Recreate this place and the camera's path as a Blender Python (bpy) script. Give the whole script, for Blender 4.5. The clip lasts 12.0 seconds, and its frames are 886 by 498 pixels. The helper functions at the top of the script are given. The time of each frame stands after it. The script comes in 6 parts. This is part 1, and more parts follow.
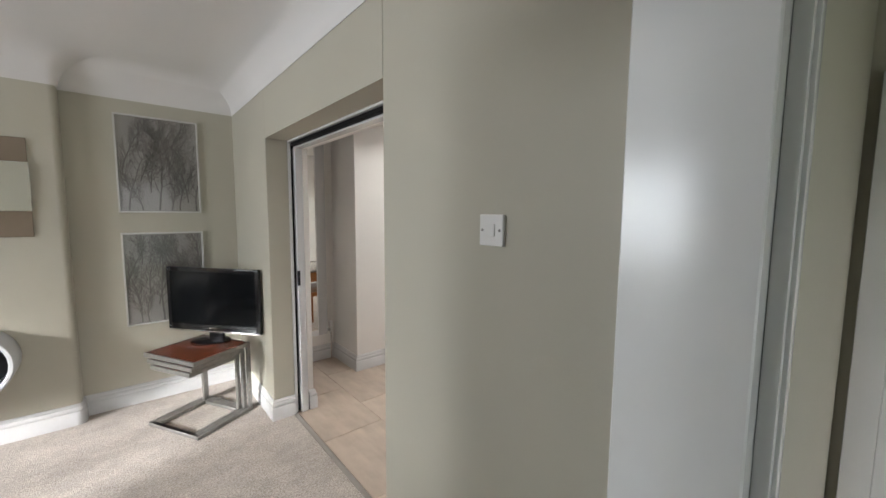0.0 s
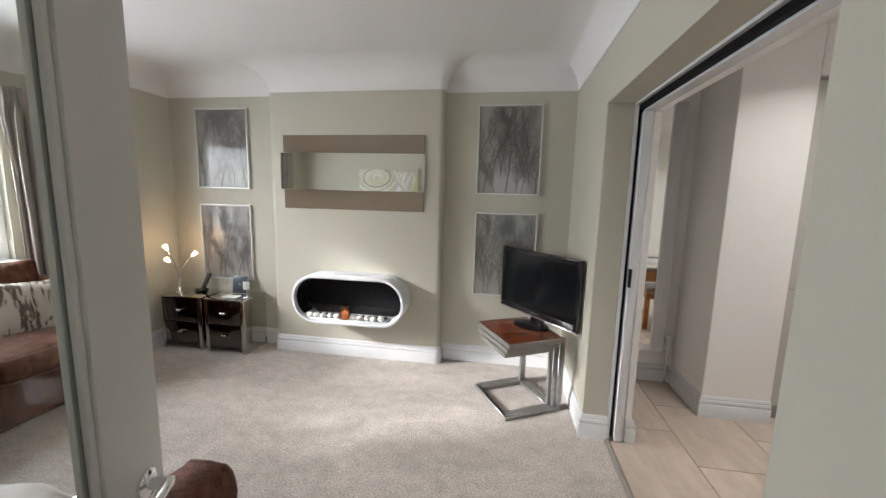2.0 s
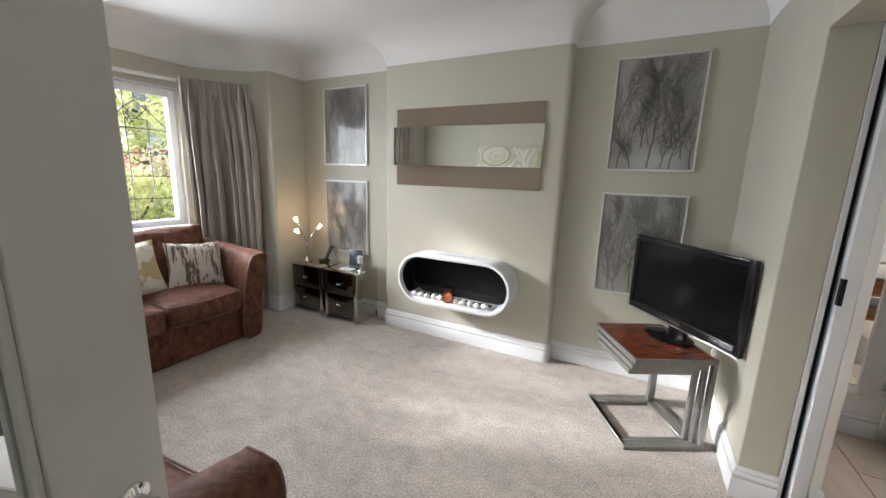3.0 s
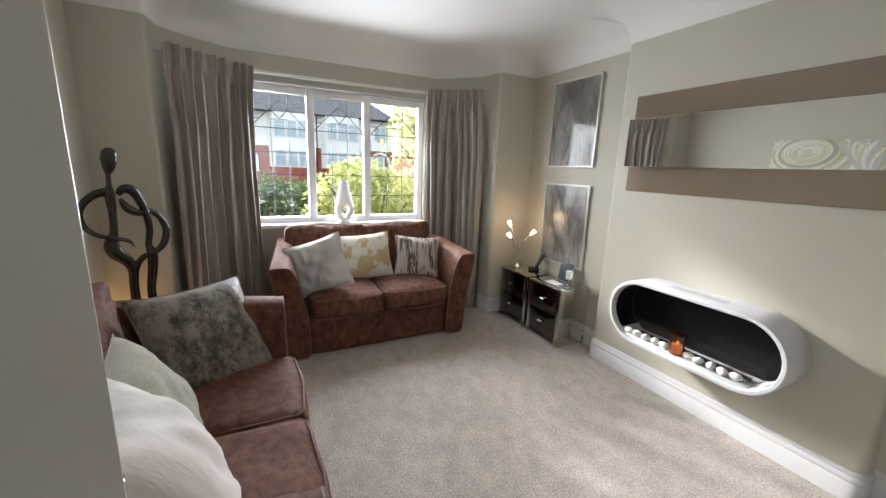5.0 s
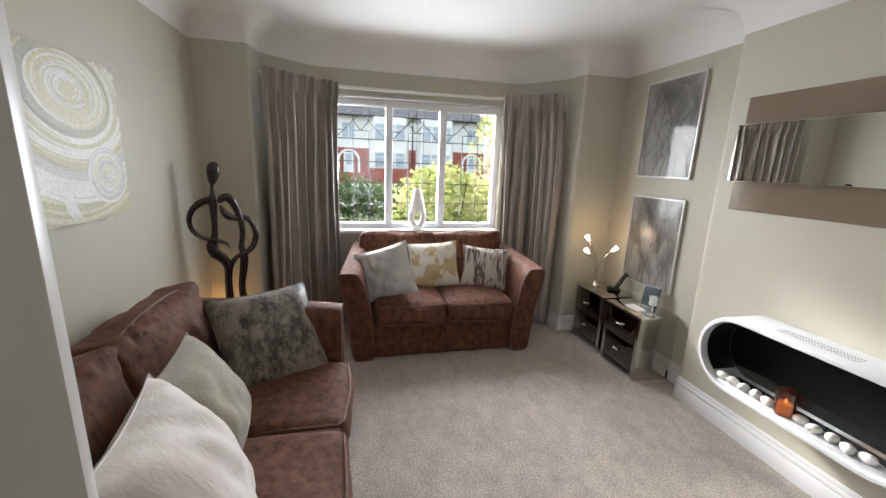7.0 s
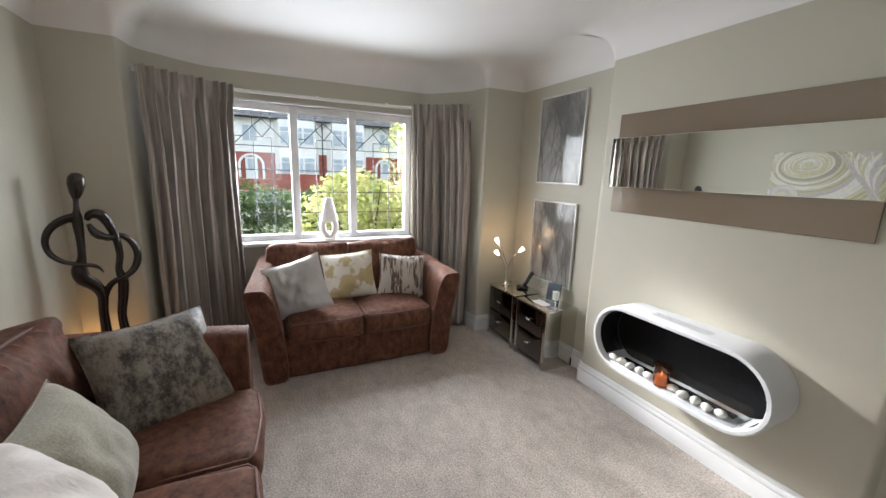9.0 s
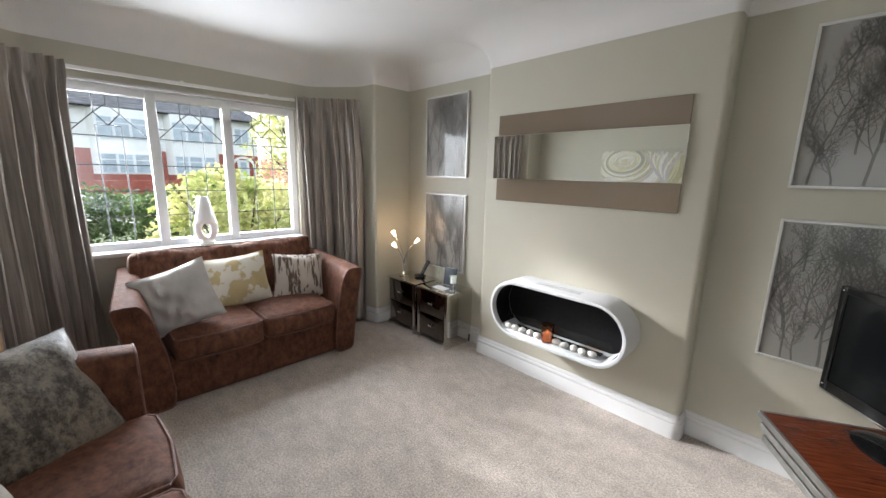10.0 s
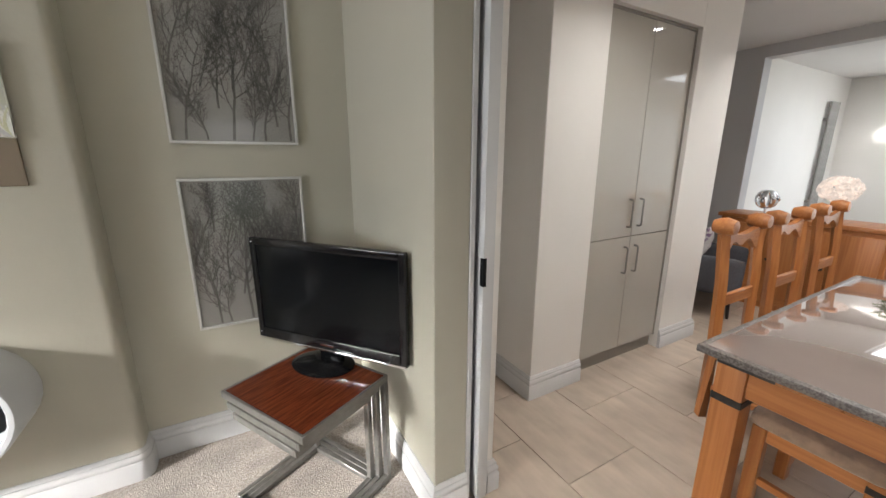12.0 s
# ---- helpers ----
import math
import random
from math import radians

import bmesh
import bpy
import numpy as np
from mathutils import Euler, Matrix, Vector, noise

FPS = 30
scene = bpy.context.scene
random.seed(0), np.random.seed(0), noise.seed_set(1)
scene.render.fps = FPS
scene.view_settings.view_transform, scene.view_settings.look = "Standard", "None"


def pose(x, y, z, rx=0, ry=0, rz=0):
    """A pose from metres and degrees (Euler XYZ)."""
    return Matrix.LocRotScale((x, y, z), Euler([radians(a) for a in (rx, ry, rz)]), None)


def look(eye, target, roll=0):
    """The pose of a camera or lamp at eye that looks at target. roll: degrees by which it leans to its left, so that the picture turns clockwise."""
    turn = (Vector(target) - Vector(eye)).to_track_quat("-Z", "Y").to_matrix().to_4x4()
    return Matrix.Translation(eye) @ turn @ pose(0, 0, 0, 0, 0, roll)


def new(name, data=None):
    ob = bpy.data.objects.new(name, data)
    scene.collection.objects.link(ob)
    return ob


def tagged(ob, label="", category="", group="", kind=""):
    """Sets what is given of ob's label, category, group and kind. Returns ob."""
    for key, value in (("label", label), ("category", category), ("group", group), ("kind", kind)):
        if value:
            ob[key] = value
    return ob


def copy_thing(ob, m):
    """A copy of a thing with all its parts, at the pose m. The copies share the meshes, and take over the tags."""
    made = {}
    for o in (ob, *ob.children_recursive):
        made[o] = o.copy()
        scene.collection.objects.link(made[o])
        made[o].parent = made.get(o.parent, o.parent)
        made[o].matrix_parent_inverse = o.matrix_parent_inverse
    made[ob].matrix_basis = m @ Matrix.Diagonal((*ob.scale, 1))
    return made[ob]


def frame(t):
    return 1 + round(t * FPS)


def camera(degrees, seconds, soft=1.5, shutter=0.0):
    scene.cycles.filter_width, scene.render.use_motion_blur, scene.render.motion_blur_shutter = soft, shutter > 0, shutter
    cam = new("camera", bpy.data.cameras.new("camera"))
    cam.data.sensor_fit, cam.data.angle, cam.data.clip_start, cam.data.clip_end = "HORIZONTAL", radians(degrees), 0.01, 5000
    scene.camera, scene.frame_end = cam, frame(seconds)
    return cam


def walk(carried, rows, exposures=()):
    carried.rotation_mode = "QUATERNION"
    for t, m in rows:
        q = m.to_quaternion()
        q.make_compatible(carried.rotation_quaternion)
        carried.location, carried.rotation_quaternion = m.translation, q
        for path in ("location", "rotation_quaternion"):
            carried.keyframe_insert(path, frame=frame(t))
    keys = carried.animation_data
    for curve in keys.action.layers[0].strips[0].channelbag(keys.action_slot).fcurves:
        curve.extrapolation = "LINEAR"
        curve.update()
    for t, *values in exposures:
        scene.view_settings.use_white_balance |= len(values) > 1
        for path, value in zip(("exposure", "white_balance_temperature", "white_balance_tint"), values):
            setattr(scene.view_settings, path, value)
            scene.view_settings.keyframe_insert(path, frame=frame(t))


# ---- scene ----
cam = camera(99.3, 12.0)
PATH = [
    (0, (0.141, 0.7, 1.517), (1.431, 2.216, 1.328), 0.4),
    (0.5, (0.253, 0.830, 1.516), (1.057, 2.650, 1.322), 1.1),
    (0.8, (0.253, 0.895, 1.495), (0.86, 2.793, 1.317), 1.0),
    (1, (0.246, 0.922, 1.505), (0.722, 2.855, 1.318), 1.1),
    (1.5, (0.335, 1.072, 1.476), (0.405, 3.062, 1.287), 1.2),
    (2, (0.368, 1.176, 1.481), (0.058, 3.132, 1.204), 1.4),
    (2.5, (0.367, 1.346, 1.452), (-0.254, 3.215, 1.105), 1.6),
    (3, (0.37, 1.483, 1.443), (-0.531, 3.226, 1.055), 1.7),
    (3.5, (0.356, 1.635, 1.443), (-0.787, 3.226, 1.039), 1.8),
    (5.5, (0.291, 2.03, 1.468), (-1.554, 2.671, 1.04), 2.1),
    (6, (0.293, 2.118, 1.513), (-1.598, 2.598, 1.073), 2.1),
    (6.5, (0.276, 2.122, 1.526), (-1.63, 2.542, 1.091), 2.2),
    (8.5, (0.292, 2.167, 1.578), (-1.543, 2.852, 1.173), 1.9),
    (9, (0.294, 2.152, 1.567), (-1.477, 2.993, 1.172), 1.8),
    (9.5, (0.266, 2.057, 1.548), (-1.4, 3.094, 1.161), 1.7),
    (10, (0.284, 1.908, 1.528), (-1.115, 3.284, 1.143), 1.3),
    (10.5, (0.325, 1.703, 1.481), (-0.765, 3.336, 1.103), 1.3),
    (11, (0.334, 1.623, 1.43), (-0.306, 3.467, 0.994), 1.0),
    (11.5, (0.34, 1.976, 1.443), (0.409, 3.92, 0.976), 0.7),
    (11.8, (0.324, 2.232, 1.456), (0.881, 4.093, 0.979), 0.1),
    (12, (0.323, 2.385, 1.45), (1.279, 4.076, 0.974), 0.1),
]
walk(cam, [(t, look(eye, target, roll)) for t, eye, target, roll in PATH], [(0.0, 3.0, 6120, 10), (3.5, 3.0, 6000, 10), (6.2, 2.9, 6150, 10), (10.5, 2.95, 6000, 10), (11.0, 3.0, 6150, 10), (11.5, 2.86, 6200, 10), (12.0, 2.98, 6250, 10)])

# ---- light ----
world = bpy.data.worlds.new("world")
scene.world = world
world.use_nodes = True
wn = world.node_tree.nodes
sky = wn.new("ShaderNodeTexSky")
sky.sky_type = "NISHITA"
sky.sun_disc = False
sky.sun_elevation = radians(21.5)
sky.sun_rotation = radians(252)
sky.air_density, sky.dust_density, sky.ozone_density = 0.5, 6.0, 0.3
wn["Background"].inputs["Strength"].default_value = 0.15
haze = wn.new("ShaderNodeHueSaturation")  # thin white cloud
haze.inputs["Saturation"].default_value = 0.45
world.node_tree.links.new(sky.outputs[0], haze.inputs["Color"])
veil = wn.new("ShaderNodeMix")  # even white overcast over the whole sky
veil.data_type = "RGBA"
veil.inputs[0].default_value, veil.inputs[7].default_value = 0.45, (2.5, 2.58, 2.65, 1)
world.node_tree.links.new(haze.outputs[0], veil.inputs[6])
world.node_tree.links.new(veil.outputs[2], wn["Background"].inputs[0])

sun = new("sun", bpy.data.lights.new("sun", "SUN"))
sun.data.energy, sun.data.angle, sun.data.color = 0.88, radians(4), (1.0, 0.97, 0.92)
sun.matrix_world = look((-20, -7.8, 8.45), (0, 0, 0))


def area_lamp(name, eye, target, w, h, watts, colour):
    ob = new(name, bpy.data.lights.new(name, "AREA"))
    ob.data.shape, ob.data.size, ob.data.size_y, ob.data.energy, ob.data.color = "RECTANGLE", w, h, watts, colour
    ob.matrix_world = look(eye, target)
    return ob


# sky light entering by the bay window and by the patio door of the dining room
area_lamp("bay_daylight", (-3.58, 2.71, 1.53), (0, 2.45, 0.66), 1.55, 1.1, 9.8, (0.96, 0.98, 1.0)).data.spread = radians(150)
area_lamp("patio_daylight", (8.3, 2.3, 1.3), (0, 2.6, 0.2), 2.4, 2.2, 6.5, (0.98, 0.98, 1.0))
area_lamp("roof_window_daylight", (6.7, 2.6, 2.60), (6.7, 2.6, 0), 1.3, 1.7, 2.5, (0.95, 0.98, 1.0))
# added lamp that brightens the hall and door lining, its source unseen
area_lamp("hall_fill", (0.5, -1.25, 1.2), (0.9, 2, 0.6), 0.9, 1.5, 0.55, (0.95, 0.98, 1.0))
area_lamp("lounge_light_glow", (-1.15, 2.95, 2.46), (-1.15, 2.95, 0), 0.30, 0.30, 0.3, (1.0, 0.92, 0.82))
for sx, sy in ((2.2, 1.8), (2.2, 3.2), (3.8, 1.8), (3.8, 3.2)):
    area_lamp("downlight_glow", (sx, sy, 2.53), (sx, sy, 0), 0.10, 0.10, 1.25, (1.0, 0.95, 0.88)).data.spread = radians(130)


# ---- materials ----
def mat(name, colour, rough=0.6, metal=0.0, grain=0.0, scale=40.0, bump=0.0, bscale=200.0, stain=0.0, sscale=3.0,
        sheen=0.0, coat=0.0, stretch=(1, 1, 1), second=None, emit=0.0, transmission=0.0, ior=1.45, lo=0.35, hi=0.65, spec=0.5, detail=6.0, island=0.0, nr=0.5):
    m = bpy.data.materials.new(name)
    m.use_nodes = True
    n, l = m.node_tree.nodes, m.node_tree.links
    b = n["Principled BSDF"]
    i = b.inputs
    c = (*colour, 1)
    i["Base Color"].default_value, i["Roughness"].default_value, i["Metallic"].default_value = c, rough, metal
    i["Sheen Weight"].default_value, i["Coat Weight"].default_value = sheen, coat
    i["Transmission Weight"].default_value, i["IOR"].default_value = transmission, ior
    i["Specular IOR Level"].default_value = spec
    if emit:
        i["Emission Color"].default_value, i["Emission Strength"].default_value = c, emit
    co = n.new("ShaderNodeTexCoord")
    mp = n.new("ShaderNodeMapping")
    mp.inputs["Scale"].default_value = stretch
    l.new(co.outputs["Object"], mp.inputs["Vector"])
    out = None
    if grain or second:
        t = n.new("ShaderNodeTexNoise")
        t.inputs["Scale"].default_value, t.inputs["Detail"].default_value, t.inputs["Roughness"].default_value = scale, detail, nr
        l.new(mp.outputs[0], t.inputs["Vector"])
        r = n.new("ShaderNodeValToRGB")
        r.color_ramp.elements[0].position, r.color_ramp.elements[1].position = lo, hi
        a = tuple(x * (1 - grain) for x in colour) if not second else second
        r.color_ramp.elements[0].color, r.color_ramp.elements[1].color = (*a, 1), c
        l.new(t.outputs["Fac"], r.inputs[0])
        out = r.outputs[0]
    if stain:
        t = n.new("ShaderNodeTexNoise")
        t.inputs["Scale"].default_value, t.inputs["Detail"].default_value = sscale, 4
        l.new(co.outputs["Object"], t.inputs["Vector"])
        x = n.new("ShaderNodeMix")
        x.data_type, x.blend_type = "RGBA", "MULTIPLY"
        r = n.new("ShaderNodeMapRange")
        r.inputs[1].default_value, r.inputs[2].default_value, r.inputs[3].default_value, r.inputs[4].default_value = 0.35, 0.65, 1 - stain, 1.0
        l.new(t.outputs["Fac"], r.inputs[0])
        x.inputs[0].default_value = 1
        if out:
            l.new(out, x.inputs[6])
        else:
            x.inputs[6].default_value = c
        l.new(r.outputs[0], x.inputs[7])
        out = x.outputs[2]
    if island:
        g = n.new("ShaderNodeObjectInfo")
        r = n.new("ShaderNodeMapRange")
        r.inputs[3].default_value, r.inputs[4].default_value = 1 - island, 1 + island
        l.new(g.outputs["Random"], r.inputs[0])
        x = n.new("ShaderNodeMix")
        x.data_type, x.blend_type = "RGBA", "MULTIPLY"
        x.inputs[0].default_value = 1
        if out:
            l.new(out, x.inputs[6])
        else:
            x.inputs[6].default_value = c
        l.new(r.outputs[0], x.inputs[7])
        out = x.outputs[2]
    if out:
        l.new(out, i["Base Color"])
    if bump:
        t = n.new("ShaderNodeTexNoise")
        t.inputs["Scale"].default_value, t.inputs["Detail"].default_value = bscale, 5
        l.new(mp.outputs[0], t.inputs["Vector"])
        u = n.new("ShaderNodeBump")
        u.inputs["Strength"].default_value, u.inputs["Distance"].default_value = min(1, bump), 0.004 * max(1, bump)
        l.new(t.outputs["Fac"], u.inputs["Height"])
        l.new(u.outputs[0], i["Normal"])
    return m


def brushed_pile(m):
    """Broad trodden and brushed marks laid over a pile."""
    n, l = m.node_tree.nodes, m.node_tree.links
    base = n["Principled BSDF"].inputs["Base Color"]
    src = base.links[0].from_socket
    co = n.new("ShaderNodeTexCoord")
    mp = n.new("ShaderNodeMapping")
    mp.inputs["Rotation"].default_value = (0, 0, radians(24))
    mp.inputs["Scale"].default_value = (0.9, 1.4, 1)
    l.new(co.outputs["Object"], mp.inputs["Vector"])
    for scale, low, twist in ((1.7, 0.90, 0.8), (8.0, 0.90, 0.5)):
        t = n.new("ShaderNodeTexNoise")
        t.inputs["Scale"].default_value, t.inputs["Detail"].default_value, t.inputs["Distortion"].default_value = scale, 5, twist
        l.new(mp.outputs[0], t.inputs["Vector"])
        r = n.new("ShaderNodeMapRange")
        r.inputs[1].default_value, r.inputs[2].default_value, r.inputs[3].default_value, r.inputs[4].default_value = 0.36, 0.62, low, 1.04
        l.new(t.outputs["Fac"], r.inputs[0])
        x = n.new("ShaderNodeMix")
        x.data_type, x.blend_type = "RGBA", "MULTIPLY"
        x.inputs[0].default_value = 1
        l.new(src, x.inputs[6])
        l.new(r.outputs[0], x.inputs[7])
        src = x.outputs[2]
    l.new(src, base)


def sheen_of(m, weight, tint, rough):
    i = m.node_tree.nodes["Principled BSDF"].inputs
    i["Sheen Weight"].default_value, i["Sheen Tint"].default_value, i["Sheen Roughness"].default_value = weight, (*tint, 1), rough


M = {}
M["wall"] = mat("sage_wall_paint", (0.475, 0.453, 0.374), 0.55, stain=0.04, sscale=1.5, bump=0.12, bscale=60)
M["wall_white"] = mat("white_wall_paint", (0.78, 0.755, 0.72), 0.6, stain=0.04, sscale=1.5, bump=0.1, bscale=60)
M["wall_grey"] = mat("grey_wall_paint", (0.55, 0.545, 0.545), 0.6, stain=0.04, sscale=1.5, bump=0.1, bscale=60)
M["ceiling"] = mat("ceiling_paint", (0.74, 0.725, 0.71), 0.7, stain=0.04, sscale=1.2, bump=0.12, bscale=50)
M["gloss"] = mat("white_gloss_paint", (0.62, 0.62, 0.62), 0.24, stain=0.05, sscale=4, bump=0.04, bscale=30)
M["jamb"] = mat("old_gloss_paint", (0.70, 0.70, 0.69), 0.21, stain=0.05, sscale=5, bump=0.10, bscale=18)
M["door"] = mat("door_satin_paint", (0.60, 0.59, 0.565), 0.35, stain=0.05, sscale=4, bump=0.05, bscale=40)
M["carpet"] = mat("beige_twist_carpet", (0.66, 0.59, 0.53), 0.95, second=(0.25, 0.212, 0.178), scale=95, lo=0.34, hi=0.64, stain=0.10, sscale=15, bump=1.8, bscale=150, sheen=0.1, detail=6, nr=0.75)
brushed_pile(M["carpet"])
M["sofa"] = mat("chenille_brown", (0.20, 0.083, 0.046), 0.72, second=(0.040, 0.014, 0.009), scale=24, lo=0.32, hi=0.67, bump=0.5, bscale=380, stain=0.22, sscale=7, detail=11, nr=0.74, stretch=(1, 1, 0.6), spec=0.25)
sheen_of(M["sofa"], 0.24, (0.75, 0.50, 0.42), 0.3)
M["piping"] = mat("brown_piping", (0.16, 0.072, 0.052), 0.7, grain=0.3, scale=80, sheen=0.1)
M["curtain"] = mat("taupe_satin_curtain", (0.46, 0.412, 0.368), 0.36, grain=0.34, scale=70, stretch=(1, 1, 0.035), stain=0.10, sscale=5, bump=0.2, bscale=420)
sheen_of(M["curtain"], 0.25, (0.9, 0.86, 0.82), 0.3)
M["rail"] = mat("white_plastic", (0.78, 0.78, 0.77), 0.35, stain=0.04)
M["upvc"] = mat("window_upvc", (0.70, 0.71, 0.72), 0.3, stain=0.03, bump=0.02)
M["lead"] = mat("lead_came", (0.10, 0.10, 0.105), 0.5, metal=0.4, grain=0.3)
M["black"] = mat("black_plastic_gloss", (0.008, 0.008, 0.009), 0.12, spec=0.6, stain=0.1)
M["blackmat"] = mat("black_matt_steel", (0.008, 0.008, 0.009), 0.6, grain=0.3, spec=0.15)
M["screen"] = mat("lcd_panel", (0.004, 0.005, 0.006), 0.14, spec=0.25, stain=0.2, sscale=6)
M["chrome"] = mat("chrome", (0.85, 0.85, 0.86), 0.08, metal=1.0, stain=0.06)
M["steel"] = mat("brushed_pewter_steel", (0.29, 0.278, 0.262), 0.40, metal=0.7, grain=0.15, scale=25, stretch=(1, 1, 1), bump=0.1)
M["cherry"] = mat("cherry_veneer", (0.21, 0.05, 0.018), 0.22, second=(0.10, 0.02, 0.008), scale=7, stretch=(1.2, 14, 4), coat=0.25, bump=0.04)
M["mirror"] = mat("mirror_silver", (0.90, 0.92, 0.89), 0.015, metal=1.0)
M["antique"] = mat("mirror_grey", (0.74, 0.73, 0.69), 0.02, metal=1.0, stain=0.06)
M["smoke"] = mat("dark_mirror", (0.20, 0.185, 0.175), 0.04, metal=1.0, stain=0.1)
M["bronze_glass"] = mat("bronze_glass_panel", (0.235, 0.185, 0.135), 0.10, metal=0.15, coat=0.4, stain=0.04)
M["white_enamel"] = mat("white_enamel", (0.57, 0.58, 0.595), 0.32, stain=0.03)
M["pebble"] = mat("white_pebble", (0.74, 0.72, 0.68), 0.6, stain=0.15, sscale=14, bump=0.3, bscale=70, island=0.06)
M["ebony"] = mat("dark_carved_wood", (0.022, 0.011, 0.008), 0.22, second=(0.008, 0.004, 0.003), scale=10, stretch=(1, 1, 0.25), coat=0.4)
M["ceramic"] = mat("white_ceramic", (0.80, 0.80, 0.79), 0.3, stain=0.04)
M["kitchen_door"] = mat("grey_gloss_lacquer", (0.44, 0.42, 0.375), 0.06, coat=0.5, stain=0.02)
M["kitchen_edge"] = mat("grey_panel", (0.27, 0.25, 0.22), 0.3, stain=0.05)
M["pine"] = mat("waxed_pine", (0.43, 0.17, 0.05), 0.38, second=(0.34, 0.12, 0.032), scale=3.5, stretch=(0.7, 22, 22), coat=0.06, bump=0.12, bscale=60, island=0.12)
M["pinev"] = mat("waxed_pine_upright", (0.43, 0.17, 0.05), 0.38, second=(0.34, 0.12, 0.032), scale=3.5, stretch=(22, 22, 0.7), coat=0.06, bump=0.12, bscale=60, island=0.12)
M["piney"] = mat("waxed_pine_crosswise", (0.43, 0.17, 0.05), 0.38, second=(0.34, 0.12, 0.032), scale=3.5, stretch=(22, 0.7, 22), coat=0.06, bump=0.12, bscale=60, island=0.12)
M["iron"] = mat("forged_iron", (0.06, 0.055, 0.05), 0.5, metal=0.6, grain=0.4, bump=0.5, bscale=50)
M["suede"] = mat("tan_suede", (0.36, 0.24, 0.16), 0.85, grain=0.3, scale=25, sheen=0.5, stain=0.15)
M["grey_fabric"] = mat("grey_wool", (0.10, 0.10, 0.115), 0.9, grain=0.35, scale=120, bump=0.5, bscale=300)
M["tile"] = mat("stone_tile", (0.54, 0.445, 0.36), 0.32, second=(0.43, 0.355, 0.287), scale=3.2, stretch=(3.0, 0.7, 1), stain=0.08, sscale=9, bump=0.06, bscale=25, island=0.05)
M["grey_stone"] = mat("mottled_grey_edge", (0.20, 0.18, 0.165), 0.4, second=(0.09, 0.075, 0.066), scale=130, lo=0.4, hi=0.6, detail=4)
M["grout"] = mat("grout", (0.24, 0.20, 0.17), 0.9, grain=0.2, scale=90)
M["brick"] = mat("red_brick", (0.36, 0.10, 0.07), 0.9, grain=0.4, scale=30, bump=0.4, bscale=40)
M["render"] = mat("white_render", (0.82, 0.81, 0.78), 0.9, stain=0.1, sscale=0.7, bump=0.3)
M["slate"] = mat("roof_tile", (0.19, 0.185, 0.195), 0.7, grain=0.35, scale=3, stain=0.2)
M["grass"] = mat("lawn", (0.07, 0.12, 0.03), 0.95, grain=0.5, scale=9, stain=0.3)
M["asphalt"] = mat("asphalt", (0.055, 0.055, 0.057), 0.9, grain=0.3, scale=60, bump=0.4)
M["paving"] = mat("pavement_slab", (0.27, 0.26, 0.245), 0.9, grain=0.25, scale=20, stain=0.2)
M["bark"] = mat("bark", (0.09, 0.065, 0.045), 0.9, grain=0.5, scale=20, bump=0.8)


def leaf_mat(name, a, b):
    m = mat(name, a, 0.6, second=b, scale=3.0)
    n, l = m.node_tree.nodes, m.node_tree.links
    t, x = n.new("ShaderNodeBsdfTranslucent"), n.new("ShaderNodeMixShader")
    p = n["Principled BSDF"]
    l.new(p.inputs["Base Color"].links[0].from_socket, t.inputs["Color"])
    x.inputs[0].default_value = 0.5
    l.new(p.outputs[0], x.inputs[1])
    l.new(t.outputs[0], x.inputs[2])
    l.new(x.outputs[0], n["Material Output"].inputs["Surface"])
    return m


M["leaf_green"] = leaf_mat("leaf_green", (0.10, 0.15, 0.045), (0.035, 0.07, 0.02))
M["leaf_yellow"] = leaf_mat("leaf_yellow", (0.72, 0.67, 0.36), (0.28, 0.35, 0.07))
M["leaf_red"] = leaf_mat("leaf_red", (0.22, 0.05, 0.03), (0.09, 0.09, 0.03))
M["leaf_blossom"] = leaf_mat("leaf_blossom", (0.62, 0.46, 0.33), (0.28, 0.28, 0.09))


def glass_mat(name, colour=(1, 1, 1), rough=0.0, base=0.025):
    m = bpy.data.materials.new(name)
    m.use_nodes = True
    n, l = m.node_tree.nodes, m.node_tree.links
    g = n.new("ShaderNodeBsdfGlossy")
    g.inputs["Roughness"].default_value = rough
    t = n.new("ShaderNodeBsdfTransparent")
    t.inputs["Color"].default_value = (*colour, 1)
    f = n.new("ShaderNodeLayerWeight")
    f.inputs["Blend"].default_value = 0.5
    p = n.new("ShaderNodeMath")
    p.operation = "POWER"
    p.inputs[1].default_value = 5.0
    l.new(f.outputs["Facing"], p.inputs[0])
    q = n.new("ShaderNodeMath")
    q.operation = "MULTIPLY_ADD"
    q.inputs[1].default_value, q.inputs[2].default_value = 1.0 - base, base
    l.new(p.outputs[0], q.inputs[0])
    x = n.new("ShaderNodeMixShader")
    l.new(q.outputs[0], x.inputs[0])
    l.new(t.outputs[0], x.inputs[1])
    l.new(g.outputs[0], x.inputs[2])
    l.new(x.outputs[0], n["Material Output"].inputs["Surface"])
    return m


M["glass"] = glass_mat("clear_glass", (0.97, 0.985, 0.975))
M["picture_glass"] = glass_mat("picture_glass", (0.98, 0.98, 0.98), 0.05, 0.012)
M["amber"] = glass_mat("amber_glass", (0.66, 0.47, 0.34), 0.04, 0.06)


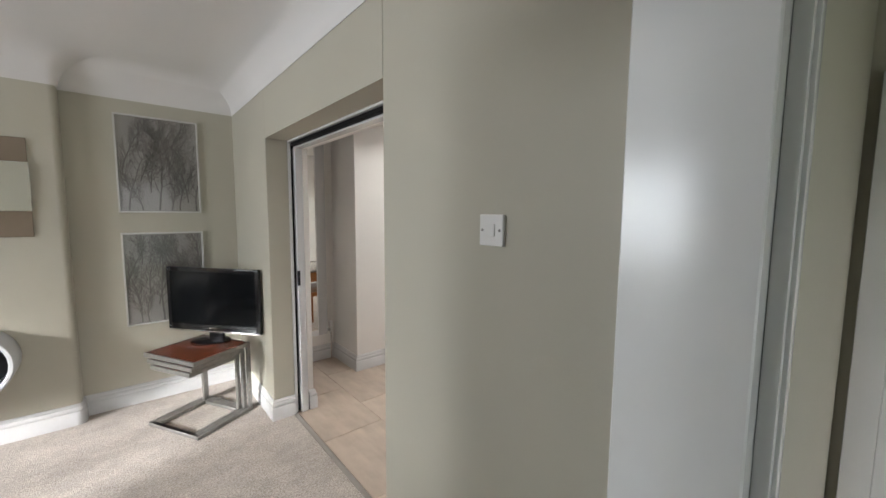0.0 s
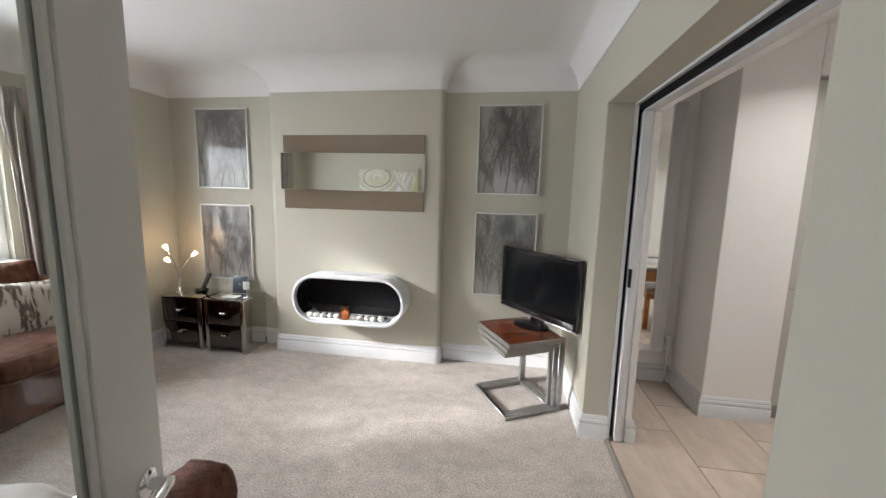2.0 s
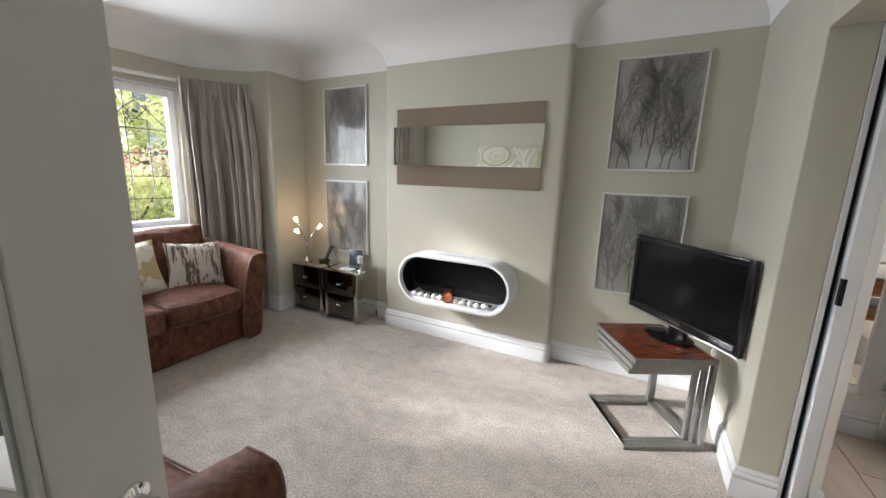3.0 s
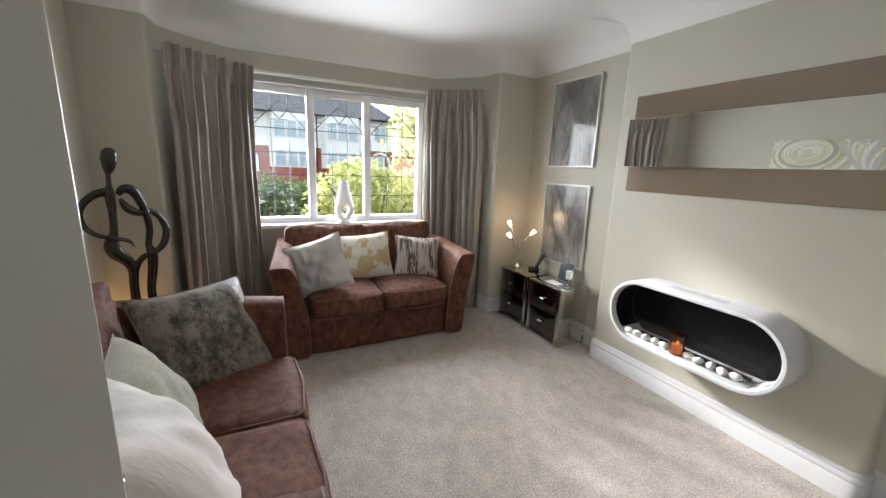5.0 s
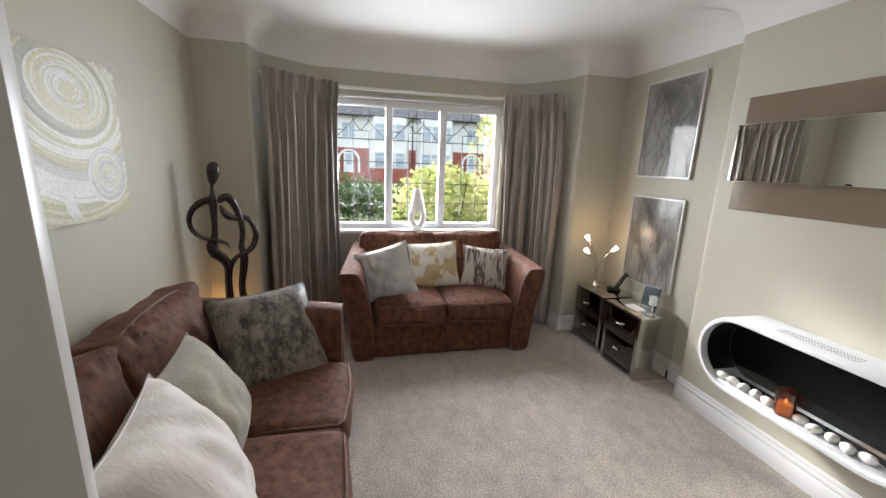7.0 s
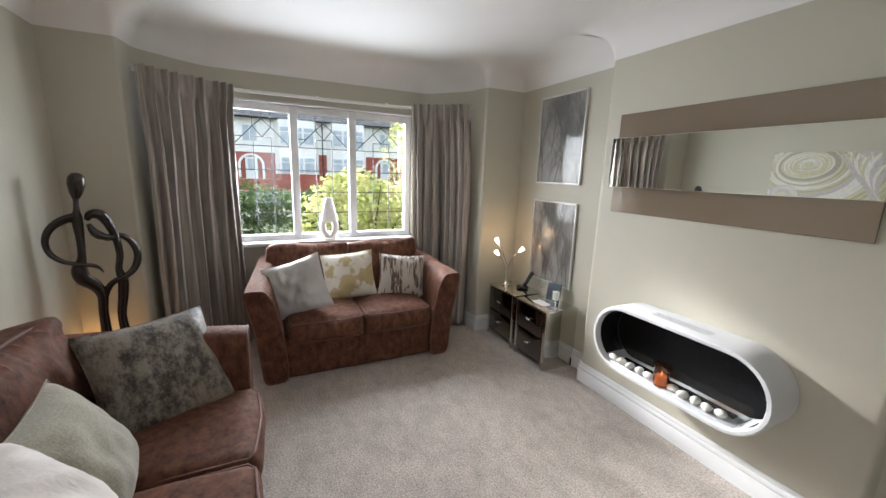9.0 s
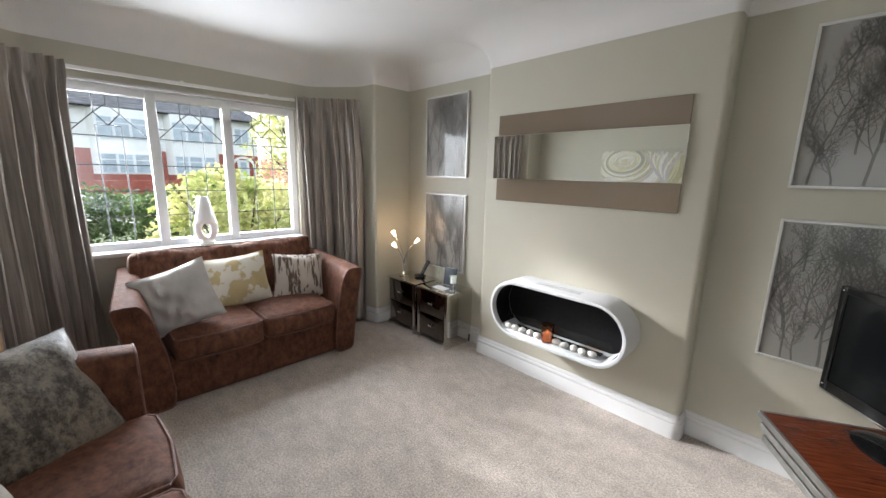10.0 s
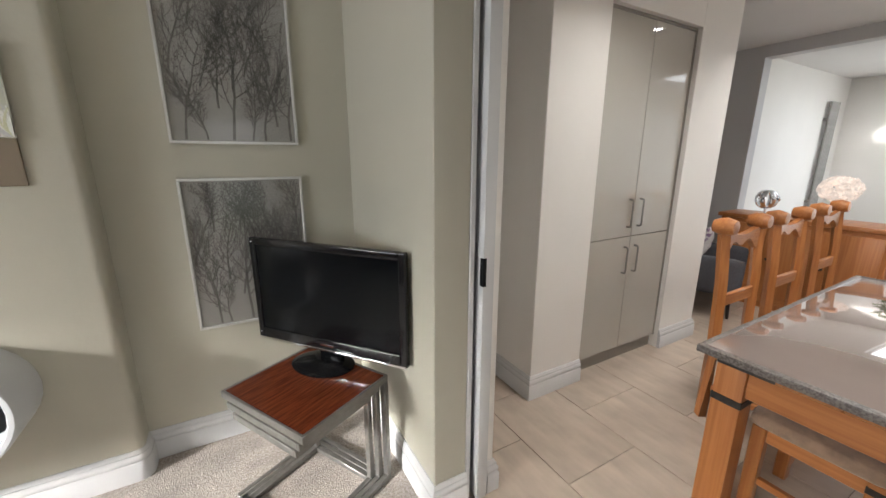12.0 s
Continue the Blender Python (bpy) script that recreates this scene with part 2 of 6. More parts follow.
# ---- building helpers ----
def part(name, bm, material, parent=None, label="", smooth=True, m=None):
    me = bpy.data.meshes.new(name)
    bmesh.ops.recalc_face_normals(bm, faces=bm.faces)
    bm.to_mesh(me)
    bm.free()
    if smooth:
        me.shade_smooth()
        me.set_sharp_from_angle(angle=radians(42))
    me.materials.append(M[material] if isinstance(material, str) else material)
    ob = new(name, me)
    if parent:
        ob.parent = parent
    if m is not None:
        ob.matrix_basis = m
    if label:
        ob["label"] = label
    return ob


def box(x0, y0, z0, x1, y1, z1, bevel=0.0, seg=2, bm=None):
    new_bm = bmesh.new()
    c = Matrix.Translation(((x0 + x1) / 2, (y0 + y1) / 2, (z0 + z1) / 2)) @ Matrix.Diagonal((abs(x1 - x0), abs(y1 - y0), abs(z1 - z0), 1))
    bmesh.ops.create_cube(new_bm, size=1, matrix=c)
    if bevel:
        bmesh.ops.bevel(new_bm, geom=new_bm.edges[:], offset=bevel, segments=seg, affect="EDGES", profile=0.6)
    return join(bm, new_bm)


def join(bm, other, m=None):
    if m is not None:
        other.transform(m)
    if bm is None:
        return other
    me = bpy.data.meshes.new("t")
    other.to_mesh(me)
    other.free()
    bm.from_mesh(me)
    bpy.data.meshes.remove(me)
    return bm


def soft_box(sx, sy, sz, r, n=12, bulge=(0, 0, 0), rough=0.0, freq=6.0, seed=0.0, crease=0.0):
    """A box with round edges and swollen faces, resting on z = 0 and centred in x and y."""
    bm = bmesh.new()
    bmesh.ops.create_cube(bm, size=2)
    bmesh.ops.subdivide_edges(bm, edges=bm.edges[:], cuts=n, use_grid_fill=True)
    half = (sx / 2, sy / 2, sz / 2)
    for v in bm.verts:
        u = [max(-1, min(1, c)) for c in v.co]
        p = [u[k] * half[k] for k in range(3)]
        q = [max(-(half[k] - r), min(half[k] - r, p[k])) for k in range(3)]
        d = Vector([p[k] - q[k] for k in range(3)])
        if d.length > 1e-6:
            d = d.normalized() * r
        w = Vector(q) + d
        for k in range(3):
            a, b = u[(k + 1) % 3], u[(k + 2) % 3]
            w[k] += u[k] * bulge[k] * (1 - a * a) * (1 - b * b)
        if rough:
            w += noise.noise_vector(w * freq + Vector((seed, seed * 2, 0))) * rough
        if crease:
            e = max(abs(u[0]), abs(u[2])) ** 3
            ridge = 1 - abs(noise.noise(Vector((w.x * 26 + seed, w.y * 9, w.z * 7 - seed)))) * 2.4
            side = 1 - abs(noise.noise(Vector((w.x * 7 - seed, w.y * 9, w.z * 24 + seed)))) * 2.4
            w[1] += crease * u[1] * (max(0, ridge) * abs(u[2]) ** 2 + 0.4 * max(0, side) * abs(u[0]) ** 2 + 0.4 * e - 0.6)
            w[2] += crease * 0.2 * max(0, ridge) * u[2] ** 3
        v.co = w + Vector((0, 0, half[2]))
    return bm


def pillow(w, h, t, n=22, pinch=0.07, wrinkle=0.012, seed=0.0):
    """A scatter cushion standing in the xz plane, centred, its lower edge near z = 0."""
    bm = bmesh.new()
    grid = []
    for s in (1, -1):
        rows = []
        for i in range(n + 1):
            row = []
            for j in range(n + 1):
                u, v = 2 * i / n - 1, 2 * j / n - 1
                x = w / 2 * u * (1 - pinch * math.cos(v * math.pi / 2))
                z = h / 2 * v * (1 - pinch * math.cos(u * math.pi / 2))
                e = max(0, (1 - abs(u) ** 2.6) * (1 - abs(v) ** 2.6)) ** 0.55
                nz = noise.noise(Vector((u * 1.8 + seed, v * 1.8, s * 3 + seed)))
                fold = noise.noise(Vector((u * 5 + seed * 3, v * 2.4 + 4, s * 9))) * wrinkle
                y = s * (t / 2 * e * (1 + 0.18 * nz) + fold * e)
                row.append(bm.verts.new((x, y, z + h / 2)))
            rows.append(row)
        grid.append(rows)
        for i in range(n):
            for j in range(n):
                bm.faces.new((rows[i][j], rows[i + 1][j], rows[i + 1][j + 1], rows[i][j + 1]))
    bmesh.ops.remove_doubles(bm, verts=bm.verts[:], dist=0.0006)
    return bm


def lathe(profile, seg=28, m=None):
    bm = bmesh.new()
    rings = []
    for r, z in profile:
        rings.append([bm.verts.new((r * math.cos(a), r * math.sin(a), z)) for a in [2 * math.pi * k / seg for k in range(seg)]])
    for p, q in zip(rings, rings[1:]):
        for k in range(seg):
            bm.faces.new((p[k], p[(k + 1) % seg], q[(k + 1) % seg], q[k]))
    for ring in (rings[0], rings[-1]):
        if (ring[0].co - ring[seg // 2].co).length > 1e-4:
            bm.faces.new(ring)
    bmesh.ops.remove_doubles(bm, verts=bm.verts[:], dist=1e-5)
    if m is not None:
        bm.transform(m)
    return bm


def smooth_line(pts, n=6):
    """Catmull-Rom through points of any dimension."""
    out = []
    P = [Vector(p) for p in pts]
    for i in range(len(P) - 1):
        a, b, c, d = P[max(i - 1, 0)], P[i], P[i + 1], P[min(i + 2, len(P) - 1)]
        for k in range(n):
            t = k / n
            out.append(0.5 * (2 * b + (c - a) * t + (2 * a - 5 * b + 4 * c - d) * t * t + (3 * b - a - 3 * c + d) * t ** 3))
    out.append(P[-1])
    return out


def tube(pts, radii, seg=10, flat=1.0, side=Vector((0, 0, 1)), cap=True):
    """A round or flattened bar along points; radii: one number or one for each point."""
    bm = bmesh.new()
    P = [Vector(p) for p in pts]
    R = radii if isinstance(radii, (list, tuple)) else [radii] * len(P)
    rings = []
    for i, p in enumerate(P):
        t = (P[min(i + 1, len(P) - 1)] - P[max(i - 1, 0)]).normalized()
        a = t.cross(side)
        if a.length < 1e-3:
            a = t.cross(Vector((1, 0.2, 0)))
        a.normalize()
        b = a.cross(t).normalized()
        rings.append([bm.verts.new(p + R[i] * (math.cos(w) * a + flat * math.sin(w) * b)) for w in [2 * math.pi * k / seg for k in range(seg)]])
    for p, q in zip(rings, rings[1:]):
        for k in range(seg):
            bm.faces.new((p[k], p[(k + 1) % seg], q[(k + 1) % seg], q[k]))
    if cap:
        bm.faces.new(rings[0])
        bm.faces.new(rings[-1])
    return bm


def round_line(pts, radii, n=5):
    """A polyline in plan whose corners are rounded by the given radii."""
    out = [Vector(pts[0])]
    for i in range(1, len(pts) - 1):
        p, r = Vector(pts[i]), radii.get(i, 0)
        if not r:
            out.append(p)
            continue
        a, b = (Vector(pts[i - 1]) - p), (Vector(pts[i + 1]) - p)
        a, b = p + a.normalized() * min(r, a.length * 0.49), p + b.normalized() * min(r, b.length * 0.49)
        for k in range(n + 1):
            t = k / n
            out.append((1 - t) ** 2 * a + 2 * t * (1 - t) * p + t * t * b)
    out.append(Vector(pts[-1]))
    return out


def sweep(line, profile, bm=None, closed=False):
    """Sweeps a closed profile of (out, z) along a plan line; out counts to the right of the way walked."""
    bm = bm or bmesh.new()
    n = len(line)
    rings = []
    for i, p in enumerate(line):
        before = line[i - 1] if (i or closed) else None
        after = line[(i + 1) % n] if (i < n - 1 or closed) else None
        d1 = (p - before).normalized() if before is not None else None
        d2 = (after - p).normalized() if after is not None else None
        d1, d2 = d1 or d2, d2 or d1
        n1, n2 = Vector((d1.y, -d1.x)), Vector((d2.y, -d2.x))
        nn = (n1 + n2).normalized()
        k = 1 / max(0.3, nn.dot(n1))
        rings.append([bm.verts.new((p.x + nn.x * o * k, p.y + nn.y * o * k, z)) for o, z in profile])
    m = len(profile)
    for i in range(n if closed else n - 1):
        a, b = rings[i], rings[(i + 1) % n]
        for k in range(m):
            bm.faces.new((a[k], a[(k + 1) % m], b[(k + 1) % m], b[k]))
    if not closed:
        bm.faces.new(rings[0])
        bm.faces.new(rings[-1])
    return bm


def round_tube(pts, r=0.012):
    P = [Vector(p) for p in pts]
    out = [P[0]]
    for a, b, c in zip(P, P[1:], P[2:]):
        out += [b + (a - b).normalized() * r, b + (a - b).normalized() * r * 0.3 + (c - b).normalized() * r * 0.3, b + (c - b).normalized() * r]
    return out + [P[-1]]


def structure(ob, label="", category=""):
    return tagged(ob, label, category, kind="structure")


def slab(points, z0, z1):
    bm = bmesh.new()
    lo = [bm.verts.new((x, y, z0)) for x, y in points]
    hi = [bm.verts.new((x, y, z1)) for x, y in points]
    bm.faces.new(lo)
    bm.faces.new(hi)
    for k in range(len(points)):
        j = (k + 1) % len(points)
        bm.faces.new((lo[k], lo[j], hi[j], hi[k]))
    return bm


def thing(name, label, category, x, y, z=0, turn=0, group=""):
    ob = new(name)
    ob.matrix_basis = pose(x, y, z, 0, 0, turn)
    ob.empty_display_size = 0.1
    return tagged(ob, label, category, group)


# ---- the lounge shell ----
COVE, CEIL = 2.343, 2.555
NORTH = round_line([(0.914, 4.45), (-0.15, 4.45), (-0.15, 4.33), (-1.715, 4.33), (-1.715, 4.45), (-2.835, 4.45), (-2.835, 4.035), (-3.05, 4.0), (-3.42, 3.70), (-3.42, 3.535)],
                   {2: 0.04, 3: 0.04, 6: 0.022, 7: 0.06, 8: 0.2})
SOUTH = round_line([(-3.42, 1.885), (-3.42, 1.745), (-3.13, 1.385), (-2.905, 1.36), (-2.905, 0.98), (-0.085, 0.98)], {1: 0.2, 2: 0.06, 3: 0.022})
wall_profile = [(0, 0), (0.16, 0), (0.16, 2.72), (0, 2.72)]
structure(part("wall_north", sweep(NORTH, wall_profile), "wall"), "sage painted plaster wall with projecting chimney breast", "wall")
structure(part("wall_south", sweep(SOUTH, wall_profile), "wall"), "sage painted plaster wall behind the sofa", "wall")
structure(part("wall_south_over_door", box(-0.085, 0.82, 2.06, 0.83, 0.98, 2.72), "wall"), "sage painted wall above the hall door", "wall")
structure(part("wall_south_corner", box(0.83, 0.80, 0, 0.914, 0.98, 2.72), "wall"), "narrow sage wall beside the hall door", "wall")
structure(part("wall_bay_below", box(-3.62, 1.885, 0, -3.42, 3.535, 0.875), "wall"), "sage wall under the bay window", "wall")
structure(part("wall_bay_above", box(-3.62, 1.885, 2.125, -3.42, 3.535, 2.72), "wall"), "sage wall over the bay window", "wall")

OY0, OY1, OZ = 1.965, 3.495, 2.02
structure(part("wall_east_near", box(0.914, 0.80, 0, 1.205, OY0, 2.72, 0.004, 1), "wall"), "sage painted wall with a light switch", "wall")
pier = bmesh.new()
box(0.914, OY1, 0, 1.062, 4.61, 2.72, 0.004, 1, pier)
structure(part("wall_east_pier", pier, "wall"), "sage painted pier beside the sliding door", "wall")
structure(part("wall_east_pier_back", box(1.165, OY1, 0, 1.205, 4.61, 2.72, 0.004, 1), "wall_white"), "white pier on the dining side", "wall")
structure(part("wall_east_header", box(0.914, OY0, OZ, 1.062, OY1, 2.72), "wall"), "sage lintel over the wide opening", "wall")
structure(part("wall_east_header_back", box(1.165, OY0, 1.975, 1.205, OY1, 2.72), "wall_white"), "white lintel on the dining side", "wall")

# ceiling with its deep cove
loop = [Vector((p.x, p.y)) for p in NORTH[:-1]] + [Vector((p.x, p.y)) for p in SOUTH[1:-1]] + [Vector((0.914, 0.98))]
R = CEIL - COVE
cove = [(0.002, COVE - 0.001), (-0.004, COVE - 0.003)]
for k in range(11):
    a = k / 10 * math.pi / 2
    cove.append((-0.004 - (R + 0.06) * (1 - math.cos(a)), COVE + R * math.sin(a)))
cove += [(-0.004 - R - 0.06, CEIL + 0.03), (0.002, CEIL + 0.03)]
structure(part("ceiling_cove", sweep(loop, cove, closed=True), "ceiling"), "smooth white plaster coving", "coving")
structure(part("ceiling", box(-3.62, 0.80, CEIL, 1.25, 4.62, CEIL + 0.1), "ceiling"), "white plaster ceiling", "ceiling")

# floors
structure(part("floor", slab([(-3.62, 0.86), (1.055, 0.86), (1.055, 4.62), (-3.62, 4.62)], -0.1, 0.0), "carpet"), "beige twist pile fitted carpet", "carpet")

# skirting
SK = [(0, 0), (-0.022, 0), (-0.022, 0.088), (-0.015, 0.096), (-0.019, 0.102), (-0.019, 0.118), (-0.010, 0.128), (-0.013, 0.134), (-0.005, 0.150), (0, 0.150)]
structure(part("baseboard_north", sweep(NORTH[:-1], SK), "gloss"), "white moulded skirting board", "skirting")
structure(part("baseboard_south", sweep(SOUTH[1:], SK), "gloss"), "white moulded skirting board", "skirting")
line = [Vector((0.914, 0.98)), Vector((0.914, OY0))]
structure(part("baseboard_east", sweep(line, SK), "gloss"), "white moulded skirting board", "skirting")
line = [Vector((1.062, OY1)), Vector((0.914, OY1)), Vector((0.914, 4.43))]
structure(part("baseboard_pier", sweep(line, SK), "gloss"), "white moulded skirting board round the pier", "skirting")
line = [Vector((1.205, 4.4)), Vector((1.205, OY1)), Vector((1.165, OY1))]
structure(part("baseboard_pier_back", sweep(line, SK), "gloss"), "white moulded skirting board", "skirting")

# ---- hall door, its frame, the hall ----
frame_bm = bmesh.new()
box(-0.085, 0.80, 0, -0.03, 0.985, 2.03, 0.003, 1, frame_bm)
box(0.767, 0.80, 0, 0.83, 0.985, 2.03, 0.003, 1, frame_bm)
box(-0.085, 0.80, 2.03, 0.83, 0.985, 2.06, 0.003, 1, frame_bm)
door_frame = structure(part("door_frame_1", frame_bm, "jamb"), "white gloss painted door lining", "door frame")
for y0, y1 in ((0.985, 1.003), (0.778, 0.80)):
    bm = bmesh.new()
    for x0, x1 in ((-0.135, -0.07), (0.815, 0.88)):
        box(x0, y0, 0, x1, y1, 2.075, 0.005, 2, bm)
        box(x0 + 0.012, y0 - 0.006, 0, x1 - 0.02, y1 + 0.006, 2.075, 0.004, 2, bm)
    box(-0.135, y0, 2.075, 0.88, y1, 2.14, 0.005, 2, bm)
    part("architrave", bm, "jamb", door_frame)

door = thing("door_1", "open white glazed internal door with one large glass pane", "door", -0.029, 0.985, 0.012, 108.5)
structure(door)
DW, DH, ST = 0.80, 1.99, 0.145
for a, b, c, d, nm in ((0, 0, ST, DH, "stile"), (DW - ST, 0, DW, DH, "stile"), (ST, 0, DW - ST, 0.24, "rail"), (ST, DH - ST, DW - ST, DH, "rail")):
    part(nm, box(a, -0.02, b, c, 0.02, d, 0.003, 2), "door", door)
part("glass_pane", box(ST - 0.01, -0.003, 0.23, DW - ST + 0.01, 0.003, DH - ST + 0.01), "glass", door).visible_shadow = False
bm = bmesh.new()
for s in (-1, 1):
    y0, y1 = (0.003, 0.014) if s > 0 else (-0.014, -0.003)
    for a, b, c, d in ((ST, 0.24, ST + 0.012, DH - ST), (DW - ST - 0.012, 0.24, DW - ST, DH - ST), (ST, 0.24, DW - ST, 0.252), (ST, DH - ST - 0.012, DW - ST, DH - ST)):
        box(a, y0, b, c, y1, d, 0.004, 2, bm)
part("glazing_bead", bm, "door", door)
for s in (-1, 1):
    h = part("door_handle", lathe([(0.0, 0), (0.026, 0), (0.026, 0.006), (0.022, 0.009), (0.011, 0.011), (0.010, 0.045), (0, 0.045)], 24,
             Matrix.Translation((DW - 0.058, s * 0.02, 0.945)) @ Matrix.Rotation(radians(-90 * s), 4, "X")), "chrome", door, "polished chrome lever handle")
    pts = smooth_line([(DW - 0.058, s * 0.058, 0.945), (DW - 0.09, s * 0.064, 0.948), (DW - 0.14, s * 0.062, 0.945), (DW - 0.175, s * 0.055, 0.94)], 5)
    part("lever", tube(pts, 0.0095, 10), "chrome", h)
part("latch", box(DW - 0.0005, -0.012, 0.89, DW + 0.0015, 0.012, 1.01, 0.001, 1), "chrome", door)

structure(part("hall_floor", slab([(-1.4, -1.4), (2.4, -1.4), (2.4, 0.855), (-1.4, 0.855)], -0.1, -0.003), "carpet"), "beige hall carpet", "carpet")
structure(part("hall_ceiling", box(-1.4, -1.4, 2.5, 2.4, 0.80, 2.6), "ceiling"), "white hall ceiling", "ceiling")
structure(part("wall_hall_west", box(-1.5, -1.4, 0, -1.4, 0.82, 2.6), "wall"), "sage hall wall", "wall")
structure(part("wall_hall_north", box(0.8805, 0.785, 0, 2.4, 0.799, 2.6), "wall"), "sage hall wall beside the lounge door", "wall")
structure(part("wall_hall_north_left", box(-1.4, 0.785, 0, -0.1355, 0.818, 2.6), "wall"), "sage hall wall", "wall")
structure(part("wall_hall_south_left", box(-1.5, -1.5, 0, 0.1, -1.4, 2.6), "wall"), "sage hall wall", "wall")
structure(part("wall_hall_south_right", box(1.1, -1.5, 0, 2.5, -1.4, 2.6), "wall"), "sage hall wall", "wall")
structure(part("wall_hall_south_over", box(0.1, -1.5, 2.1, 1.1, -1.4, 2.6), "wall"), "sage wall over the gap at the unseen hall end", "wall")
structure(part("wall_hall_east", box(2.4, -1.4, 0, 2.5, 0.80, 2.6), "wall"), "sage hall wall", "wall")
hd = thing("door_2", "white painted hall door in its frame", "door", 2.39, 0.28, 0)
structure(hd)
part("leaf", box(-0.03, -0.38, 0.01, 0.0, 0.38, 1.98, 0.003, 1), "jamb", hd)
part("casing", box(-0.045, 0.38, 0, 0.0, 0.47, 2.06, 0.006, 2), "jamb", hd)
part("casing", box(-0.045, -0.47, 0, 0.0, -0.38, 2.06, 0.006, 2), "jamb", hd)

# ---- sliding door and its pocket ----
trim = bmesh.new()
box(1.0625, OY1 - 0.004, 0, 1.083, OY1 + 0.03, OZ - 0.003, 0.002, 1, trim)
box(1.0625, OY0, OZ - 0.012, 1.083, OY1 - 0.005, OZ + 0.02, 0.002, 1, trim)
structure(part("trim_pocket", trim, "gloss"), "cream painted pocket trim", "trim")
# solid black fill: the shade of the hollow pocket given as colour
structure(part("pocket_lining", box(1.083, OY1 + 0.03, 0, 1.165, 4.6, 2.05), "blackmat"), "black block standing for the shade in the door pocket", "door pocket")
structure(part("sliding_track", box(1.0835, OY0, 1.985, 1.112, OY1 + 0.028, 2.012, 0.002, 1), "blackmat"), "black sliding door track", "track")
structure(part("track_head", box(1.112, OY0, 1.975, 1.1645, OY1 + 0.028, 2.06), "gloss"), "white head of the sliding door", "trim")
sd = thing("sliding_door", "white sliding door pushed back into its pocket", "door", 1.122, 3.462, 0)
part("leaf", box(-0.019, 0.0, 0.008, 0.030, 0.06, 1.972, 0.003, 2), "gloss", sd)
part("edge_pull", box(-0.021, -0.0015, 0.98, -0.006, 0.02, 1.09, 0.001, 1), "blackmat", sd, "small black edge pull")
structure(part("threshold", box(1.045, OY0, -0.02, 1.075, OY1, 0.006, 0.004, 2), "kitchen_edge"), "metal threshold strip between carpet and tiles", "threshold")

# ---- light switch ----
sw = thing("light_switch", "white plastic single light switch on the sage wall", "light switch", 0.9135, 1.395, 1.472)
part("plate", box(-0.011, -0.043, -0.043, 0, 0.043, 0.043, 0.004, 3), "rail", sw)
part("rocker", box(-0.0155, -0.015, -0.017, -0.009, 0.015, 0.017, 0.002, 2), "rail", sw)
for s in (-1, 1):
    part("screw", lathe([(0, -0.0002), (0.004, -0.0002), (0.004, 0.001), (0, 0.0015)], 12, Matrix.Translation((-0.011, s * 0.031, 0)) @ Matrix.Rotation(radians(-90), 4, "Y")), "steel", sw)

# ---- bay window ----
WX = -3.50
WY = (1.895, 2.42, 2.945, 3.525)
WZ = (0.885, 2.12)
win = thing("window_1", "white three-light bay window with leaded panes", "window", 0, 0, 0)
structure(win)
for y in WY:
    hw = 0.034 if y in WY[1:3] else 0.045
    part("mullion", box(WX - 0.05, y - hw, WZ[0], WX + 0.02, y + hw, WZ[1], 0.006, 2), "upvc", win)
for z0, z1 in ((WZ[0], WZ[0] + 0.075), (WZ[1] - 0.07, WZ[1])):
    for a, b in zip(WY, WY[1:]):
        part("rail", box(WX - 0.048, a + 0.034, z0, WX + 0.018, b - 0.034, z1, 0.006, 2), "upvc", win)
for a, b in zip(WY, WY[1:]):
    z0, z1 = WZ[0] + 0.075, WZ[1] - 0.07
    pane = part("pane", box(WX - 0.022, a + 0.03, z0 - 0.01, WX - 0.016, b - 0.03, z1 + 0.01), "glass", win)
    pane.visible_shadow = False
    bm = bmesh.new()
    w, h = b - a, z1 - z0
    x = WX - 0.012

    def came(p, q):
        join(bm, tube([(x, a + w * p[0], z0 + h * p[1]), (x, a + w * q[0], z0 + h * q[1])], 0.0042, 5))
    for k in (0.36, 0.64):
        came((k, 0.0), (k, 0.80))
    for k in (0.18, 0.36, 0.54, 0.73):
        came((0.06, k), (0.94, k))
    came((0.06, 0.73), (0.36, 0.88)), came((0.36, 0.88), (0.50, 0.80)), came((0.50, 0.80), (0.36, 0.80)), came((0.64, 0.80), (0.50, 0.80))
    came((0.94, 0.73), (0.64, 0.88)), came((0.36, 0.88), (0.50, 0.94)), came((0.64, 0.88), (0.50, 0.94)), came((0.50, 0.94), (0.50, 1.0))
    came((0.36, 0.88), (0.36, 1.0)), came((0.64, 0.88), (0.64, 1.0)), came((0.50, 0.80), (0.64, 0.88)), came((0.06, 0.80), (0.20, 0.80))
    part("leading", bm, "lead", pane)
part("sill", box(-3.53, 1.89, 0.875, -3.34, 3.53, 0.908, 0.008, 3), "gloss", win)
structure(part("trim_window_head", box(-3.48, 1.89, 2.112, -3.412, 3.53, 2.128, 0.002, 1), "gloss"), "white window head trim", "trim")

